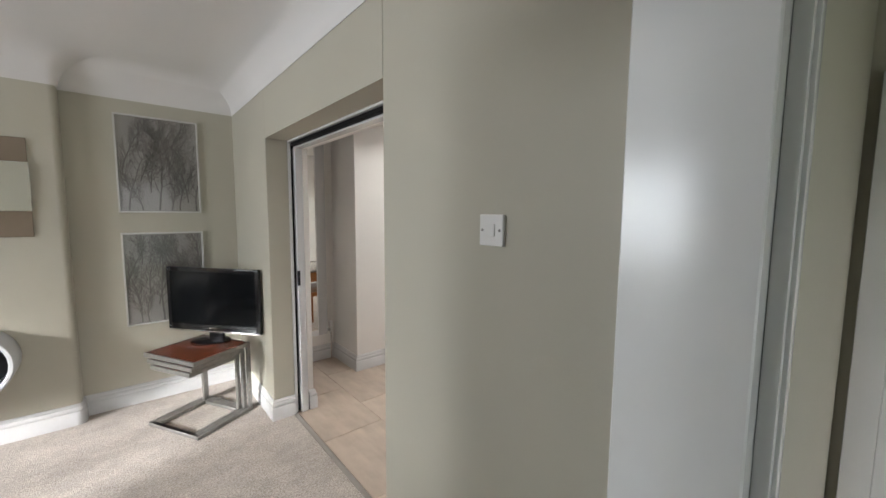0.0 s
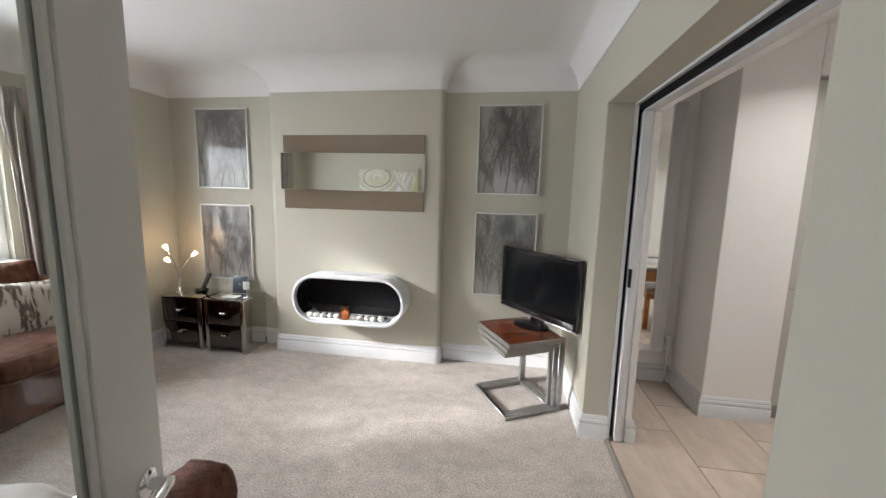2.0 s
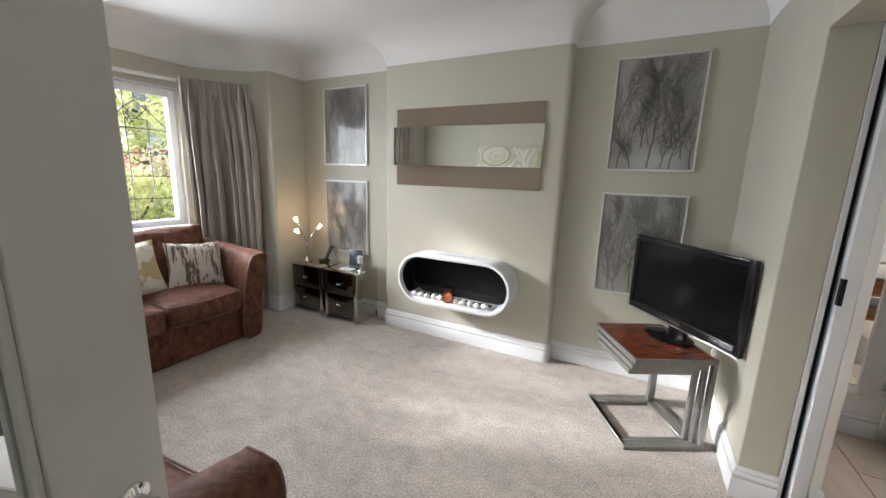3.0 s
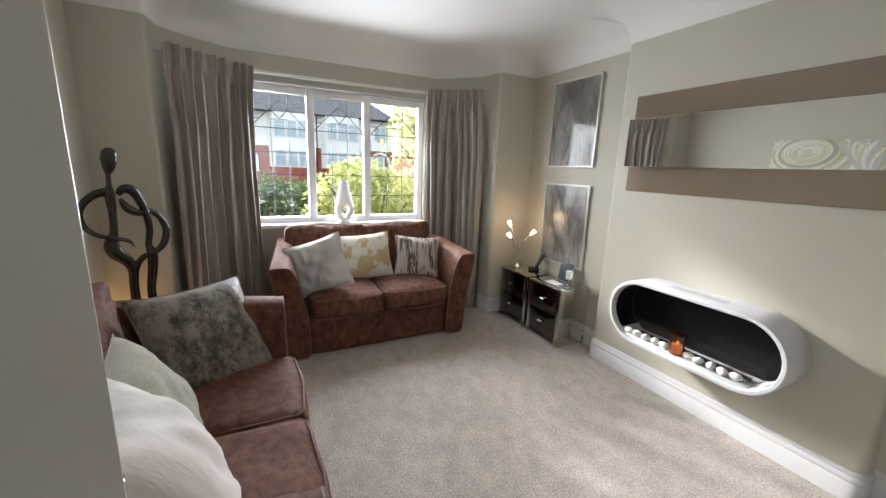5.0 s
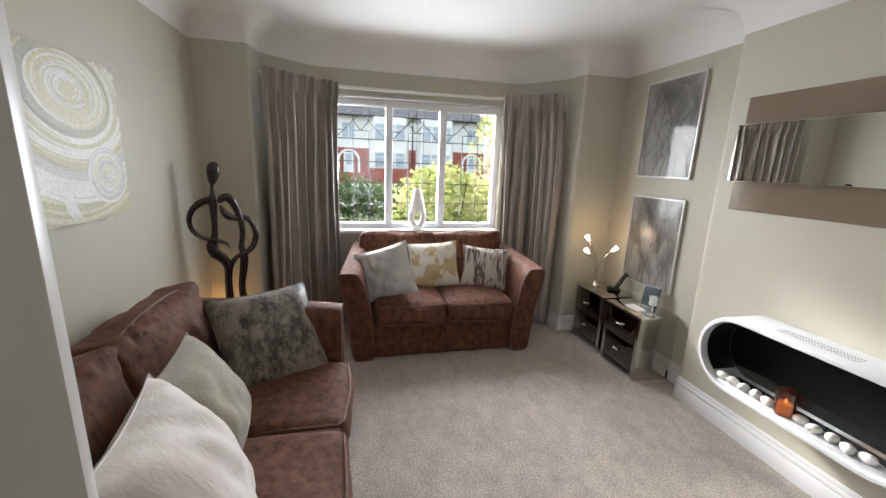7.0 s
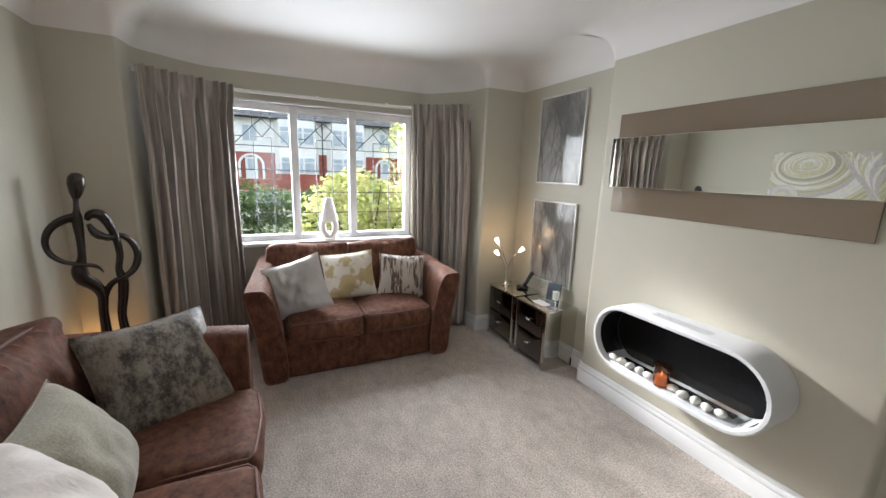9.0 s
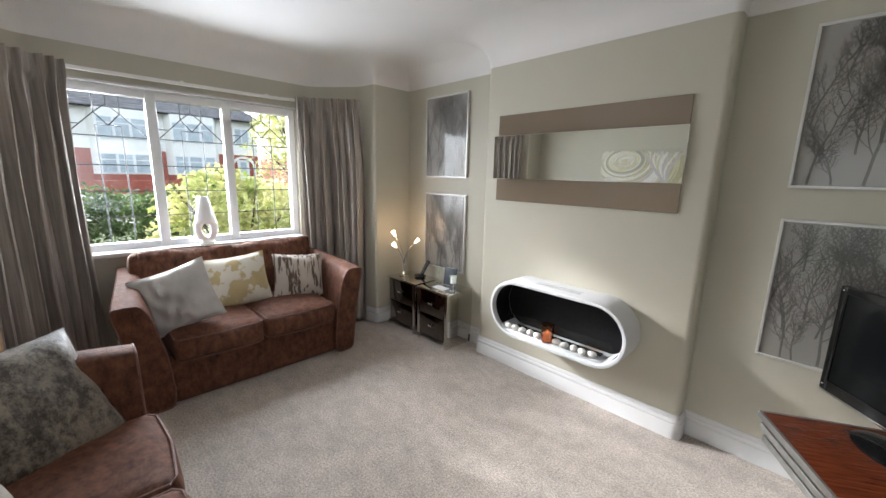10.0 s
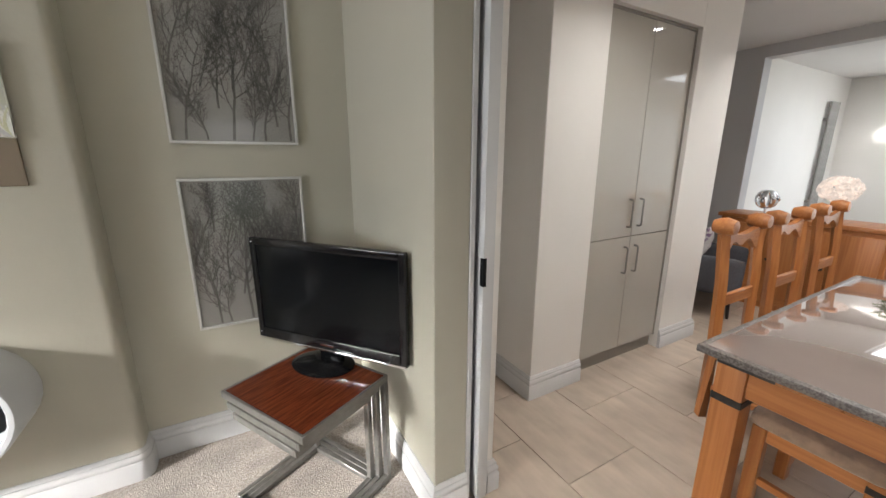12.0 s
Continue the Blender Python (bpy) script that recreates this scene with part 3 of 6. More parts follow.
# curtain track
track_line = smooth_line([(-2.985, 1.40), (-3.16, 1.60), (-3.34, 1.87), (-3.37, 2.3), (-3.372, 2.7), (-3.37, 3.1), (-3.33, 3.46), (-3.17, 3.75), (-2.985, 3.965)], 5)
trk = thing("curtain_track", "white plastic curtain track curved round the bay", "curtain track", 0, 0, 0)
part("rail", sweep(track_line, [(-0.011, 2.166), (0.011, 2.166), (0.011, 2.190), (-0.011, 2.190)]), "rail", trk)
for k in range(3, len(track_line), 8):
    p = track_line[k]
    part("bracket", box(p.x - 0.06, p.y - 0.01, 2.189, p.x + 0.012, p.y + 0.01, 2.199, 0.002, 1), "rail", trk)


def curtain(label, plan, pleats, depth, seed):
    """A pinch-pleated drape: a stiff gathered heading over deep, uneven, overlapping folds."""
    fine = smooth_line([tuple(p) for p in smooth_line(plan, 30)], 5)
    n, rows = len(fine), 60
    length = sum((q - p).length for p, q in zip(fine, fine[1:]))
    pitch = length / pleats
    bm = bmesh.new()
    grid = []
    for r in range(rows + 1):
        f = (r / rows) ** 1.7
        z = 0.012 + 2.192 * (1 - f)
        head = 1 / (1 + math.exp((f - 0.066) * 130))  # 1 in the heading tape, 0 in the folds
        free = min(1, max(0, (f - 0.05) * 5))
        row = []
        for k, p in enumerate(fine):
            t = k / (n - 1)
            d = (fine[min(k + 1, n - 1)] - fine[max(k - 1, 0)]).normalized()
            nn = Vector((d.y, -d.x))
            ph = t * pleats + 0.55 * noise.noise(Vector((t * 9, 0.3, seed))) + 0.50 * noise.noise(Vector((t * 6, f * 1.3, seed))) * free
            a = 2 * math.pi * ph
            size = 0.85 + 0.75 * noise.noise(Vector((math.floor(ph) * 3.7 + 0.5, 0.5, seed + 5))) + 0.3 * noise.noise(Vector((t * 8, f * 1.5, seed + 2)))
            fold = depth * size * (0.55 + 0.45 * free)
            minor = 0.16 * depth * math.sin(2 * a + 1.3 + 2 * noise.noise(Vector((t * 4, f, seed + 8)))) * free
            pinch = max(0.0, math.sin(a)) ** 1.5 * (0.62 + 0.38 * math.cos(3 * a + math.pi / 2))
            off = (1 - head) * (fold * math.sin(a) + minor) + head * (0.062 * pinch - 0.012)
            off += 0.030 * max(0.0, 1 - f / 0.35) + 0.004 * noise.noise(Vector((t * 34, f * 5, seed + 9)))
            slide = (1 - head) * pitch * 0.20 * math.sin(2 * a + 0.5) * free + head * pitch * 0.05 * math.sin(a)
            q = p + nn * off + d * (slide + 0.05 * noise.noise(Vector((t * 2.5, f * 0.8, seed + 4))) * free)
            row.append(bm.verts.new((q.x, q.y, z + 0.008 * head * noise.noise(Vector((t * 26, 1, seed))))))
        grid.append(row)
    for a, b in zip(grid, grid[1:]):
        for k in range(n - 1):
            bm.faces.new((a[k], a[k + 1], b[k + 1], b[k]))
    c = thing("curtain", label, "curtain", 0, 0, 0, group="bay window curtains")
    ob = part("drape", bm, "curtain", c)
    s = ob.modifiers.new("thick", "SOLIDIFY")
    s.thickness, s.offset = 0.003, 0
    return c


curtain("long taupe satin pinch-pleat curtain drawn aside", [(-2.965, 1.42), (-3.08, 1.57), (-3.24, 1.77), (-3.335, 1.935)], 8.2, 0.068, 1.0)
curtain("long taupe satin pinch-pleat curtain beside the cabinets", [(-3.315, 3.485), (-3.21, 3.665), (-3.09, 3.825), (-2.965, 3.955)], 8.2, 0.064, 7.0)

# radiator under the window, behind the small sofa
rad = thing("radiator", "white panel radiator under the bay window", "radiator", -3.40, 2.7, 0.15)
part("panel", box(-0.01, -0.62, 0, 0.05, 0.62, 0.55, 0.012, 2), "rail", rad)
part("valve", lathe([(0, 0), (0.014, 0), (0.014, 0.05), (0.018, 0.05), (0.018, 0.09), (0, 0.09)], 12, Matrix.Translation((0.02, -0.66, -0.02))), "rail", rad)
part("pipe", tube([(0.02, -0.66, -0.15), (0.02, -0.66, 0.0)], 0.0075, 8), "rail", rad)


# ---- sofas ----
def piping(pts, parent):
    part("piping", tube(pts, 0.0055, 6), "piping", parent)


def arm_mesh(length, side, flare):
    """A flared sofa arm: y from the back to the front, side +1 leans to +x."""
    bm = bmesh.new()
    n, m = 16, 24
    rings = []
    for i in range(n + 1):
        t = i / n
        y = -length * (1 - t)
        top = 0.80 - 0.075 * t ** 1.6
        lean = flare * (0.2 + 0.8 * t ** 1.3)
        w = 0.078 + 0.012 * t
        ring = []
        for k in range(m):
            a = 2 * math.pi * k / m
            ca, sa = math.cos(a), math.sin(a)
            u, v = math.copysign(abs(ca) ** 0.35, ca), math.copysign(abs(sa) ** 0.35, sa)
            z = top / 2 * (1 + v) 
            h = z / top
            x = u * w + lean * side * h ** 2.2
            edge = 0.02 * max(0, (i - n + 1.0)) if i == n else 0
            ring.append(bm.verts.new((x * (1 - edge), y + (0.0 if i < n else 0.012), z * (1 - edge * 0.3) + 0.004)))
        rings.append(ring)
    for p, q in zip(rings, rings[1:]):
        for k in range(m):
            bm.faces.new((p[k], p[(k + 1) % m], q[(k + 1) % m], q[k]))
    bm.faces.new(rings[0]), bm.faces.new(rings[-1])
    edge = [rings[-1][k].co + Vector((0, 0.0, 0)) for k in list(range(m)) + [0]]
    return bm, edge


def sofa(label, width, depth, x, y, turn, back_z=0.93, flare=0.1, seat_z=0.30, split=0.0):
    """Faces local +y; the origin is at the middle of its back edge on the floor."""
    s = thing("sofa", label, "sofa", x, y, 0, turn, group="brown two-seat sofas")
    inner = width - 0.36
    part("base", soft_box(inner + 0.06, depth - 0.10, 0.33, 0.02, 10, (0, 0.008, 0), 0.006, 5, 3), "sofa", s, m=pose(0, depth / 2 - 0.0, 0.004))
    part("back", soft_box(inner + 0.26, 0.17, back_z - 0.14, 0.05, 10, (0, 0.01, 0), 0.006, 5, 8), "sofa", s, m=pose(0, 0.095, 0.01, 5))
    for side in (-1, 1):
        bm, edge = arm_mesh(depth - 0.04, side, flare)
        a = part("arm", bm, "sofa", s, m=pose(side * (inner / 2 + 0.09), depth - 0.02, 0))
        piping(edge, a)
    w = inner / 2
    for k in (-1, 1):
        w = inner / 2 - k * split
        c = part("seat_cushion", soft_box(w - 0.004, depth - 0.20, 0.175, 0.05, 22, (0.004, 0.034, 0.032), 0.014, 4.5, k + 5.0, 0.004), "sofa", s,
                 m=pose(split + k * w / 2, 0.20 + (depth - 0.20) / 2 + 0.03, seat_z))
        d2, h2 = (depth - 0.20) / 2, w / 2 - 0.016
        for z in (0.016, 0.160):
            piping([(-h2, -d2 + 0.1, z), (-h2, d2 - 0.03, z), (-h2 + 0.03, d2 - 0.004, z), (0, d2 + 0.016, z), (h2 - 0.03, d2 - 0.004, z), (h2, d2 - 0.03, z), (h2, -d2 + 0.1, z)], c)
        w2 = inner / 2 + 0.115
        b = part("back_cushion", soft_box(w2 - 0.006, 0.20, back_z - 0.40, 0.04, 40, (0.004, 0.055, 0.006), 0.018, 5, k + 1.0, 0.014), "sofa", s,
                 m=pose(k * (w2 / 2), 0.235, 0.445, 13, k * -1.5, 0))
        hh = back_z - 0.40
        pts = smooth_line([(-w2 / 2 + 0.02, -0.045, 0.1), (-w2 / 2 + 0.022, -0.045, hh - 0.06), (-w2 / 2 + 0.06, -0.045, hh - 0.012), (0, -0.05, hh + 0.014), (w2 / 2 - 0.06, -0.045, hh - 0.012), (w2 / 2 - 0.022, -0.045, hh - 0.06), (w2 / 2 - 0.02, -0.045, 0.1)], 4)
        piping([(p.x, p.y + 0.11, p.z) for p in pts], b)
    for sx in (-1, 1):
        for sy in (0.1, depth - 0.12):
            part("foot", lathe([(0, 0), (0.022, 0), (0.026, 0.02), (0, 0.02)], 12), "ebony", s, m=pose(sx * (inner / 2 - 0.05), sy, 0))
    return s


sofa("brown chenille two-seat sofa against the sage wall", 1.57, 0.965, -1.13, 1.07, 0, 0.845, 0.015, 0.275, -0.045)
sofa("brown chenille two-seat sofa in the bay window", 1.49, 0.86, -3.345, 2.81, -90, 0.875, 0.115)


def crushed(name, a, b, scale, lo, hi, rough=0.5, stretch=(1, 1, 1), sheen=0.3, nr=0.5):
    return mat(name, a, rough, second=b, scale=scale, lo=lo, hi=hi, bump=0.35, bscale=120, sheen=sheen, stretch=stretch, detail=10, nr=nr)


# sheen of the crushed pile painted in as pale and dark noise patches
M["velvet"] = crushed("crushed_velvet", (0.225, 0.195, 0.155), (0.024, 0.015, 0.010), 9.0, 0.43, 0.56, 0.42, (1, 1, 0.7), nr=0.84)
M["silver"] = crushed("silver_satin", (0.50, 0.48, 0.46), (0.42, 0.40, 0.385), 6, 0.4, 0.6, 0.35)
M["oat"] = crushed("oat_wool", (0.31, 0.285, 0.222), (0.25, 0.225, 0.17), 160, 0.4, 0.6, 0.9)
M["linen"] = crushed("white_linen", (0.72, 0.67, 0.63), (0.57, 0.51, 0.47), 14, 0.35, 0.7, 0.8, (1, 1, 0.3))
M["damask"] = crushed("gold_leaf_print", (0.60, 0.565, 0.49), (0.43, 0.34, 0.17), 8, 0.47, 0.50, 0.6)
M["birch"] = crushed("birch_bark_print", (0.46, 0.41, 0.36), (0.10, 0.065, 0.045), 34, 0.44, 0.50, 0.7, (1, 1, 0.11))


def cushion(label, material, w, h, t, m, seed):
    c = tagged(new("cushion"), label, "cushion", "scatter cushions")
    c.matrix_basis = m
    part("cover", pillow(w, h, t, seed=seed, wrinkle={"linen": 0.016, "silver": 0.032}.get(material, 0.010)), material, c)
    pts = []
    n = 24
    for e in range(4):
        for k in range(n):
            u = 2 * k / n - 1
            x, z = ((u, -1), (1, u), (-u, 1), (-1, -u))[e]
            pts.append((w / 2 * x * (1 - 0.07 * math.cos(z * math.pi / 2)), 0, h / 2 * z * (1 - 0.07 * math.cos(x * math.pi / 2)) + h / 2))
    pts.append(pts[0])
    part("seam", tube(pts, 0.003, 5, side=Vector((0, 1, 0))), material, c)
    return c


cushion("grey-brown crushed velvet cushion on the sofa", "velvet", 0.51, 0.52, 0.17, pose(-1.555, 1.76, 0.415, -33, 0, 124), 1)
cushion("plain oatmeal wool cushion leaning on the sofa", "oat", 0.46, 0.44, 0.20, pose(-1.115, 1.675, 0.45, 27.8, 0, 6.3), 2)
cushion("white linen cushion with piped edge on the sofa", "linen", 0.52, 0.50, 0.24, pose(-0.655, 1.80, 0.475, 26, -5, 13.7), 3)
cushion("brown velvet cushion at the end of the sofa", "sofa", 0.40, 0.38, 0.15, pose(-0.85, 1.35, 0.45, -14, 0, 176), 4)
cushion("silver satin cushion on the bay sofa", "silver", 0.46, 0.42, 0.16, pose(-2.62, 2.38, 0.48, -14, -19, 70), 5)
cushion("cream cushion printed with gold leaves", "damask", 0.44, 0.41, 0.15, pose(-2.86, 2.79, 0.47, -16, -5, 84), 6)
cushion("cream cushion printed with dark birch trunks", "birch", 0.42, 0.38, 0.14, pose(-2.78, 3.21, 0.47, -19, 5, 82), 7)


# ---- sculpture ----
bm = lathe([(0, 0), (0.15, 0), (0.155, 0.012), (0.14, 0.03), (0.05, 0.05), (0, 0.05)], 28)


def limb(pts, rad, flat=1.0):
    line = smooth_line([(-a * 0.305 + d * 0.953, a * 0.953 + d * 0.305, z, r) for a, d, z, r in [(p[0], p[1], p[2], q) for p, q in zip(pts, rad)]], 7)
    join(bm, tube([p[:3] for p in line], [p[3] for p in line], 12, flat, Vector((0.4, 0.9, 0))))


join(bm, lathe([(0, 0), (0.018, 0.004), (0.030, 0.035), (0.041, 0.085), (0.038, 0.125), (0.020, 0.148), (0, 0.152)], 20), Matrix.Translation((0.008, -0.025, 1.355)) @ Matrix.Rotation(radians(-8), 4, "X"))
limb([(-0.025, 0, 1.38), (-0.030, 0, 1.30), (-0.034, 0, 1.235), (-0.034, 0, 1.12), (-0.040, 0, 1.01), (-0.058, 0, 0.94), (-0.046, 0, 0.884), (0.001, 0, 0.831), (0.025, 0, 0.765), (0.019, 0, 0.66), (0.02, 0, 0.48), (0.03, 0, 0.25), (0.02, 0, 0.03)],
     [0.013, 0.015, 0.026, 0.021, 0.021, 0.038, 0.040, 0.034, 0.028, 0.025, 0.028, 0.027, 0.034])
limb([(-0.030, 0, 1.255), (-0.097, 0.005, 1.236), (-0.151, 0.012, 1.190), (-0.176, 0.025, 1.125), (-0.164, 0.04, 1.057), (-0.118, 0.05, 1.008), (-0.056, 0.052, 0.984), (-0.001, 0.05, 0.969), (0.028, 0.045, 0.951), (0.046, 0.04, 0.917)],
     [0.027, 0.025, 0.022, 0.019, 0.017, 0.014, 0.012, 0.012, 0.010, 0.003], 0.7)
limb([(0.004, 0, 1.232), (0.026, 0, 1.262), (0.066, 0, 1.262), (0.098, 0, 1.205), (0.122, 0, 1.12), (0.132, 0, 1.013), (0.118, 0, 0.92), (0.130, 0, 0.844), (0.120, 0, 0.744), (0.102, 0, 0.618), (0.11, 0, 0.48), (0.12, 0, 0.25), (0.10, 0, 0.03)],
     [0.012, 0.026, 0.030, 0.025, 0.021, 0.019, 0.019, 0.028, 0.027, 0.024, 0.027, 0.027, 0.034])
limb([(0.010, 0.01, 1.21), (0.036, 0.02, 1.155), (0.085, 0.02, 1.123), (0.142, -0.02, 1.127), (0.186, -0.02, 1.095), (0.215, -0.015, 1.028), (0.214, -0.01, 0.966), (0.187, 0, 0.906), (0.140, 0.01, 0.868), (0.085, 0.01, 0.844), (0.052, 0.005, 0.801), (0.030, 0, 0.745)],
     [0.010, 0.024, 0.022, 0.018, 0.018, 0.020, 0.021, 0.020, 0.018, 0.017, 0.018, 0.020])
body = part("sculpture", bm, "ebony")
body.matrix_basis = pose(-2.58, 1.19, 0)
tagged(body, "tall dark polished wood sculpture of two entwined abstract loops", "sculpture")

# uplighter glowing on the floor behind the sculpture
up = thing("uplighter", "small lit floor uplighter behind the sofa", "floor lamp", -2.77, 1.07, 0)
part("body", lathe([(0, 0), (0.06, 0), (0.06, 0.16), (0.052, 0.16), (0.052, 0.05), (0, 0.05)], 20), "blackmat", up)
M["warm_bulb"] = mat("warm_bulb", (1.0, 0.62, 0.28), 0.5, emit=8.0)
up_glow = new("uplighter_glow", bpy.data.lights.new("uplighter_glow", "POINT"))
up_glow.data.energy, up_glow.data.color, up_glow.data.shadow_soft_size = 0.45, (1.0, 0.50, 0.16), 0.03
up_glow.location = (-2.77, 1.07, 0.22)
part("bulb", lathe([(0, 0.051), (0.03, 0.055), (0.035, 0.09), (0.02, 0.12), (0, 0.125)], 14), "warm_bulb", up)

# ---- window ledge vase ----
vs = thing("vase", "white ceramic teardrop vase with an oval hole on the sill", "vase", -3.41, 2.695, 0.908)
bm = bmesh.new()
ring = []
for k in range(33):
    a = 2 * math.pi * k / 32
    ring.append((0.0, 0.048 * math.sin(a) * (1 - 0.12 * math.cos(a)), 0.115 - 0.085 * math.cos(a)))
bm = tube(ring, [0.024] * 33, 12, 1.0, Vector((1, 0, 0)), cap=False)
join(bm, lathe([(0, 0), (0.045, 0), (0.05, 0.01), (0.035, 0.03), (0, 0.032)], 20))
join(bm, lathe([(0.0, 0.175), (0.066, 0.178), (0.062, 0.21), (0.05, 0.27), (0.037, 0.34), (0.028, 0.385), (0.024, 0.40), (0.017, 0.395), (0, 0.33)], 24))
bm.transform(Matrix.Diagonal((1.25, 1.25, 1, 1)))
part("body", bm, "ceramic", vs)


# ---- wall fireplace ----
def stadium(w, h, n=14):
    r = h / 2
    pts = []
    for side in (1, -1):
        for k in range(n + 1):
            a = -math.pi / 2 + math.pi * k / n
            pts.append((side * (w / 2 - r + r * math.cos(a)), side * r * math.sin(a)))
    return pts


def loft(loops, close=False, cap=()):
    bm = bmesh.new()
    R = [[bm.verts.new(p) for p in lp] for lp in loops]
    for p, q in list(zip(R, R[1:])) + ([(R[-1], R[0])] if close else []):
        for k in range(len(p)):
            j = (k + 1) % len(p)
            bm.faces.new((p[k], p[j], q[j], q[k]))
    for c in cap:
        bm.faces.new(R[c])
    return bm


FX, FZ, FW, FH = -0.917, 0.577, 1.01, 0.425
fp = thing("fireplace", "white oval wall-hung bioethanol fire with black inside", "fireplace", FX, 4.329, FZ)
outer, inner = (FW, FH), (FW - 0.055, FH - 0.055)


def ring_at(size, y, dz=0.0):
    return [(a, y, b + dz) for a, b in stadium(*size)]


o2, i2 = (FW - 0.012, FH - 0.012), (FW - 0.043, FH - 0.043)
part("shell", loft([ring_at(outer, 0), ring_at(outer, -0.218), ring_at(o2, -0.226), ring_at(i2, -0.226), ring_at(inner, -0.218), ring_at(inner, -0.02), ring_at(inner, 0)], True), "white_enamel", fp)
small = (FW - 0.058, FH - 0.058)
part("back_plate", loft([ring_at(small, -0.012), ring_at(small, -0.02)], False, (0, 1)), "blackmat", fp, "matt black back")
lining = [p for p in stadium(FW - 0.0565, FH - 0.0565)]
bm = bmesh.new()
zc = -0.165
prev = None
for a, b in lining + lining[:1]:
    cur = None
    if b > zc:
        cur = (bm.verts.new((a, -0.021, b)), bm.verts.new((a, -0.185, b)))
        if prev:
            bm.faces.new((prev[0], cur[0], cur[1], prev[1]))
    prev = cur
part("lining", bm, "blackmat", fp, "matt black lining")
part("burner_tray", box(-0.36, -0.205, -FH / 2 + 0.029, 0.36, -0.03, -FH / 2 + 0.045, 0.003, 1), "white_enamel", fp)
part("burner", box(-0.33, -0.15, -FH / 2 + 0.045, 0.33, -0.09, -FH / 2 + 0.058, 0.003, 1), "chrome", fp)
part("glass_screen", box(-0.40, -0.135, -FH / 2 + 0.046, 0.40, -0.130, -FH / 2 + 0.150, 0.001, 1), "glass", fp).visible_shadow = False
vent = bmesh.new()
for i in range(26):
    for j in range(4):
        box(-0.16 + i * 0.0125, -0.15 + j * 0.018, FH / 2 - 0.0005, -0.155 + i * 0.0125, -0.142 + j * 0.018, FH / 2 + 0.0006, 0, 1, vent)
tagged(part("vent_holes", vent, "grey_fabric", fp), kind="stuff")
for k in range(10):
    x = -0.355 + (0.062 * k if k < 5 else 0.062 * k + 0.085)
    p = tagged(new("pebble"), "smooth white ceramic pebble in the fire tray", "pebble", "white pebbles")
    p.matrix_basis = pose(FX + x, 4.329 - 0.178 + 0.006 * math.sin(k * 3), FZ - FH / 2 + 0.0435, 0, 0, 40 * k)
    sb = bmesh.new()
    bmesh.ops.create_icosphere(sb, subdivisions=3, radius=1)
    for v in sb.verts:
        v.co = Vector((v.co.x * 0.031, v.co.y * 0.024, v.co.z * 0.021 + 0.0205)) + noise.noise_vector(v.co * 1.3 + Vector((k, 0, 0))) * 0.0025
    part("stone", sb, "pebble", p)
ch = thing("candle_holder", "amber glass tumbler with a lit candle", "candle holder", FX - 0.03, 4.329 - 0.178, FZ - FH / 2 + 0.045)
part("tumbler", lathe([(0, 0), (0.036, 0), (0.042, 0.03), (0.046, 0.125), (0.043, 0.125), (0.039, 0.03), (0.034, 0.006), (0, 0.006)], 24), "amber", ch)
M["wax"] = mat("wax", (0.74, 0.42, 0.24), 0.5, stain=0.1, emit=0.12)
M["flame"] = mat("flame", (1.0, 0.55, 0.22), 0.5, emit=0.45)
part("candle", lathe([(0, 0.007), (0.030, 0.007), (0.030, 0.060), (0, 0.057)], 18), "wax", ch)
part("flame", lathe([(0, 0.058), (0.006, 0.066), (0.004, 0.078), (0, 0.088)], 10), "flame", ch)

# ---- mirror over the fireplace ----
mi = thing("mirror", "wide mirror strip on a bronze glass panel", "mirror", -0.94, 4.329, 1.345)
part("backing_panel", box(-0.64, -0.012, 0, 0.636, 0, 0.635, 0.002, 1), "bronze_glass", mi, "tinted bronze glass backing")
part("mirror_strip", box(-0.635, -0.006, 0.165, 0.643, 0.006, 0.482, 0.004, 1), "mirror", mi, "bevelled silver mirror glass", m=pose(0, -0.043, 0, 0, 0, 2.0))
part("spacer", box(-0.5, -0.053, 0.25, -0.4, -0.012, 0.40), "blackmat", mi)
part("spacer", box(0.4, -0.024, 0.25, 0.5, -0.012, 0.40), "blackmat", mi)


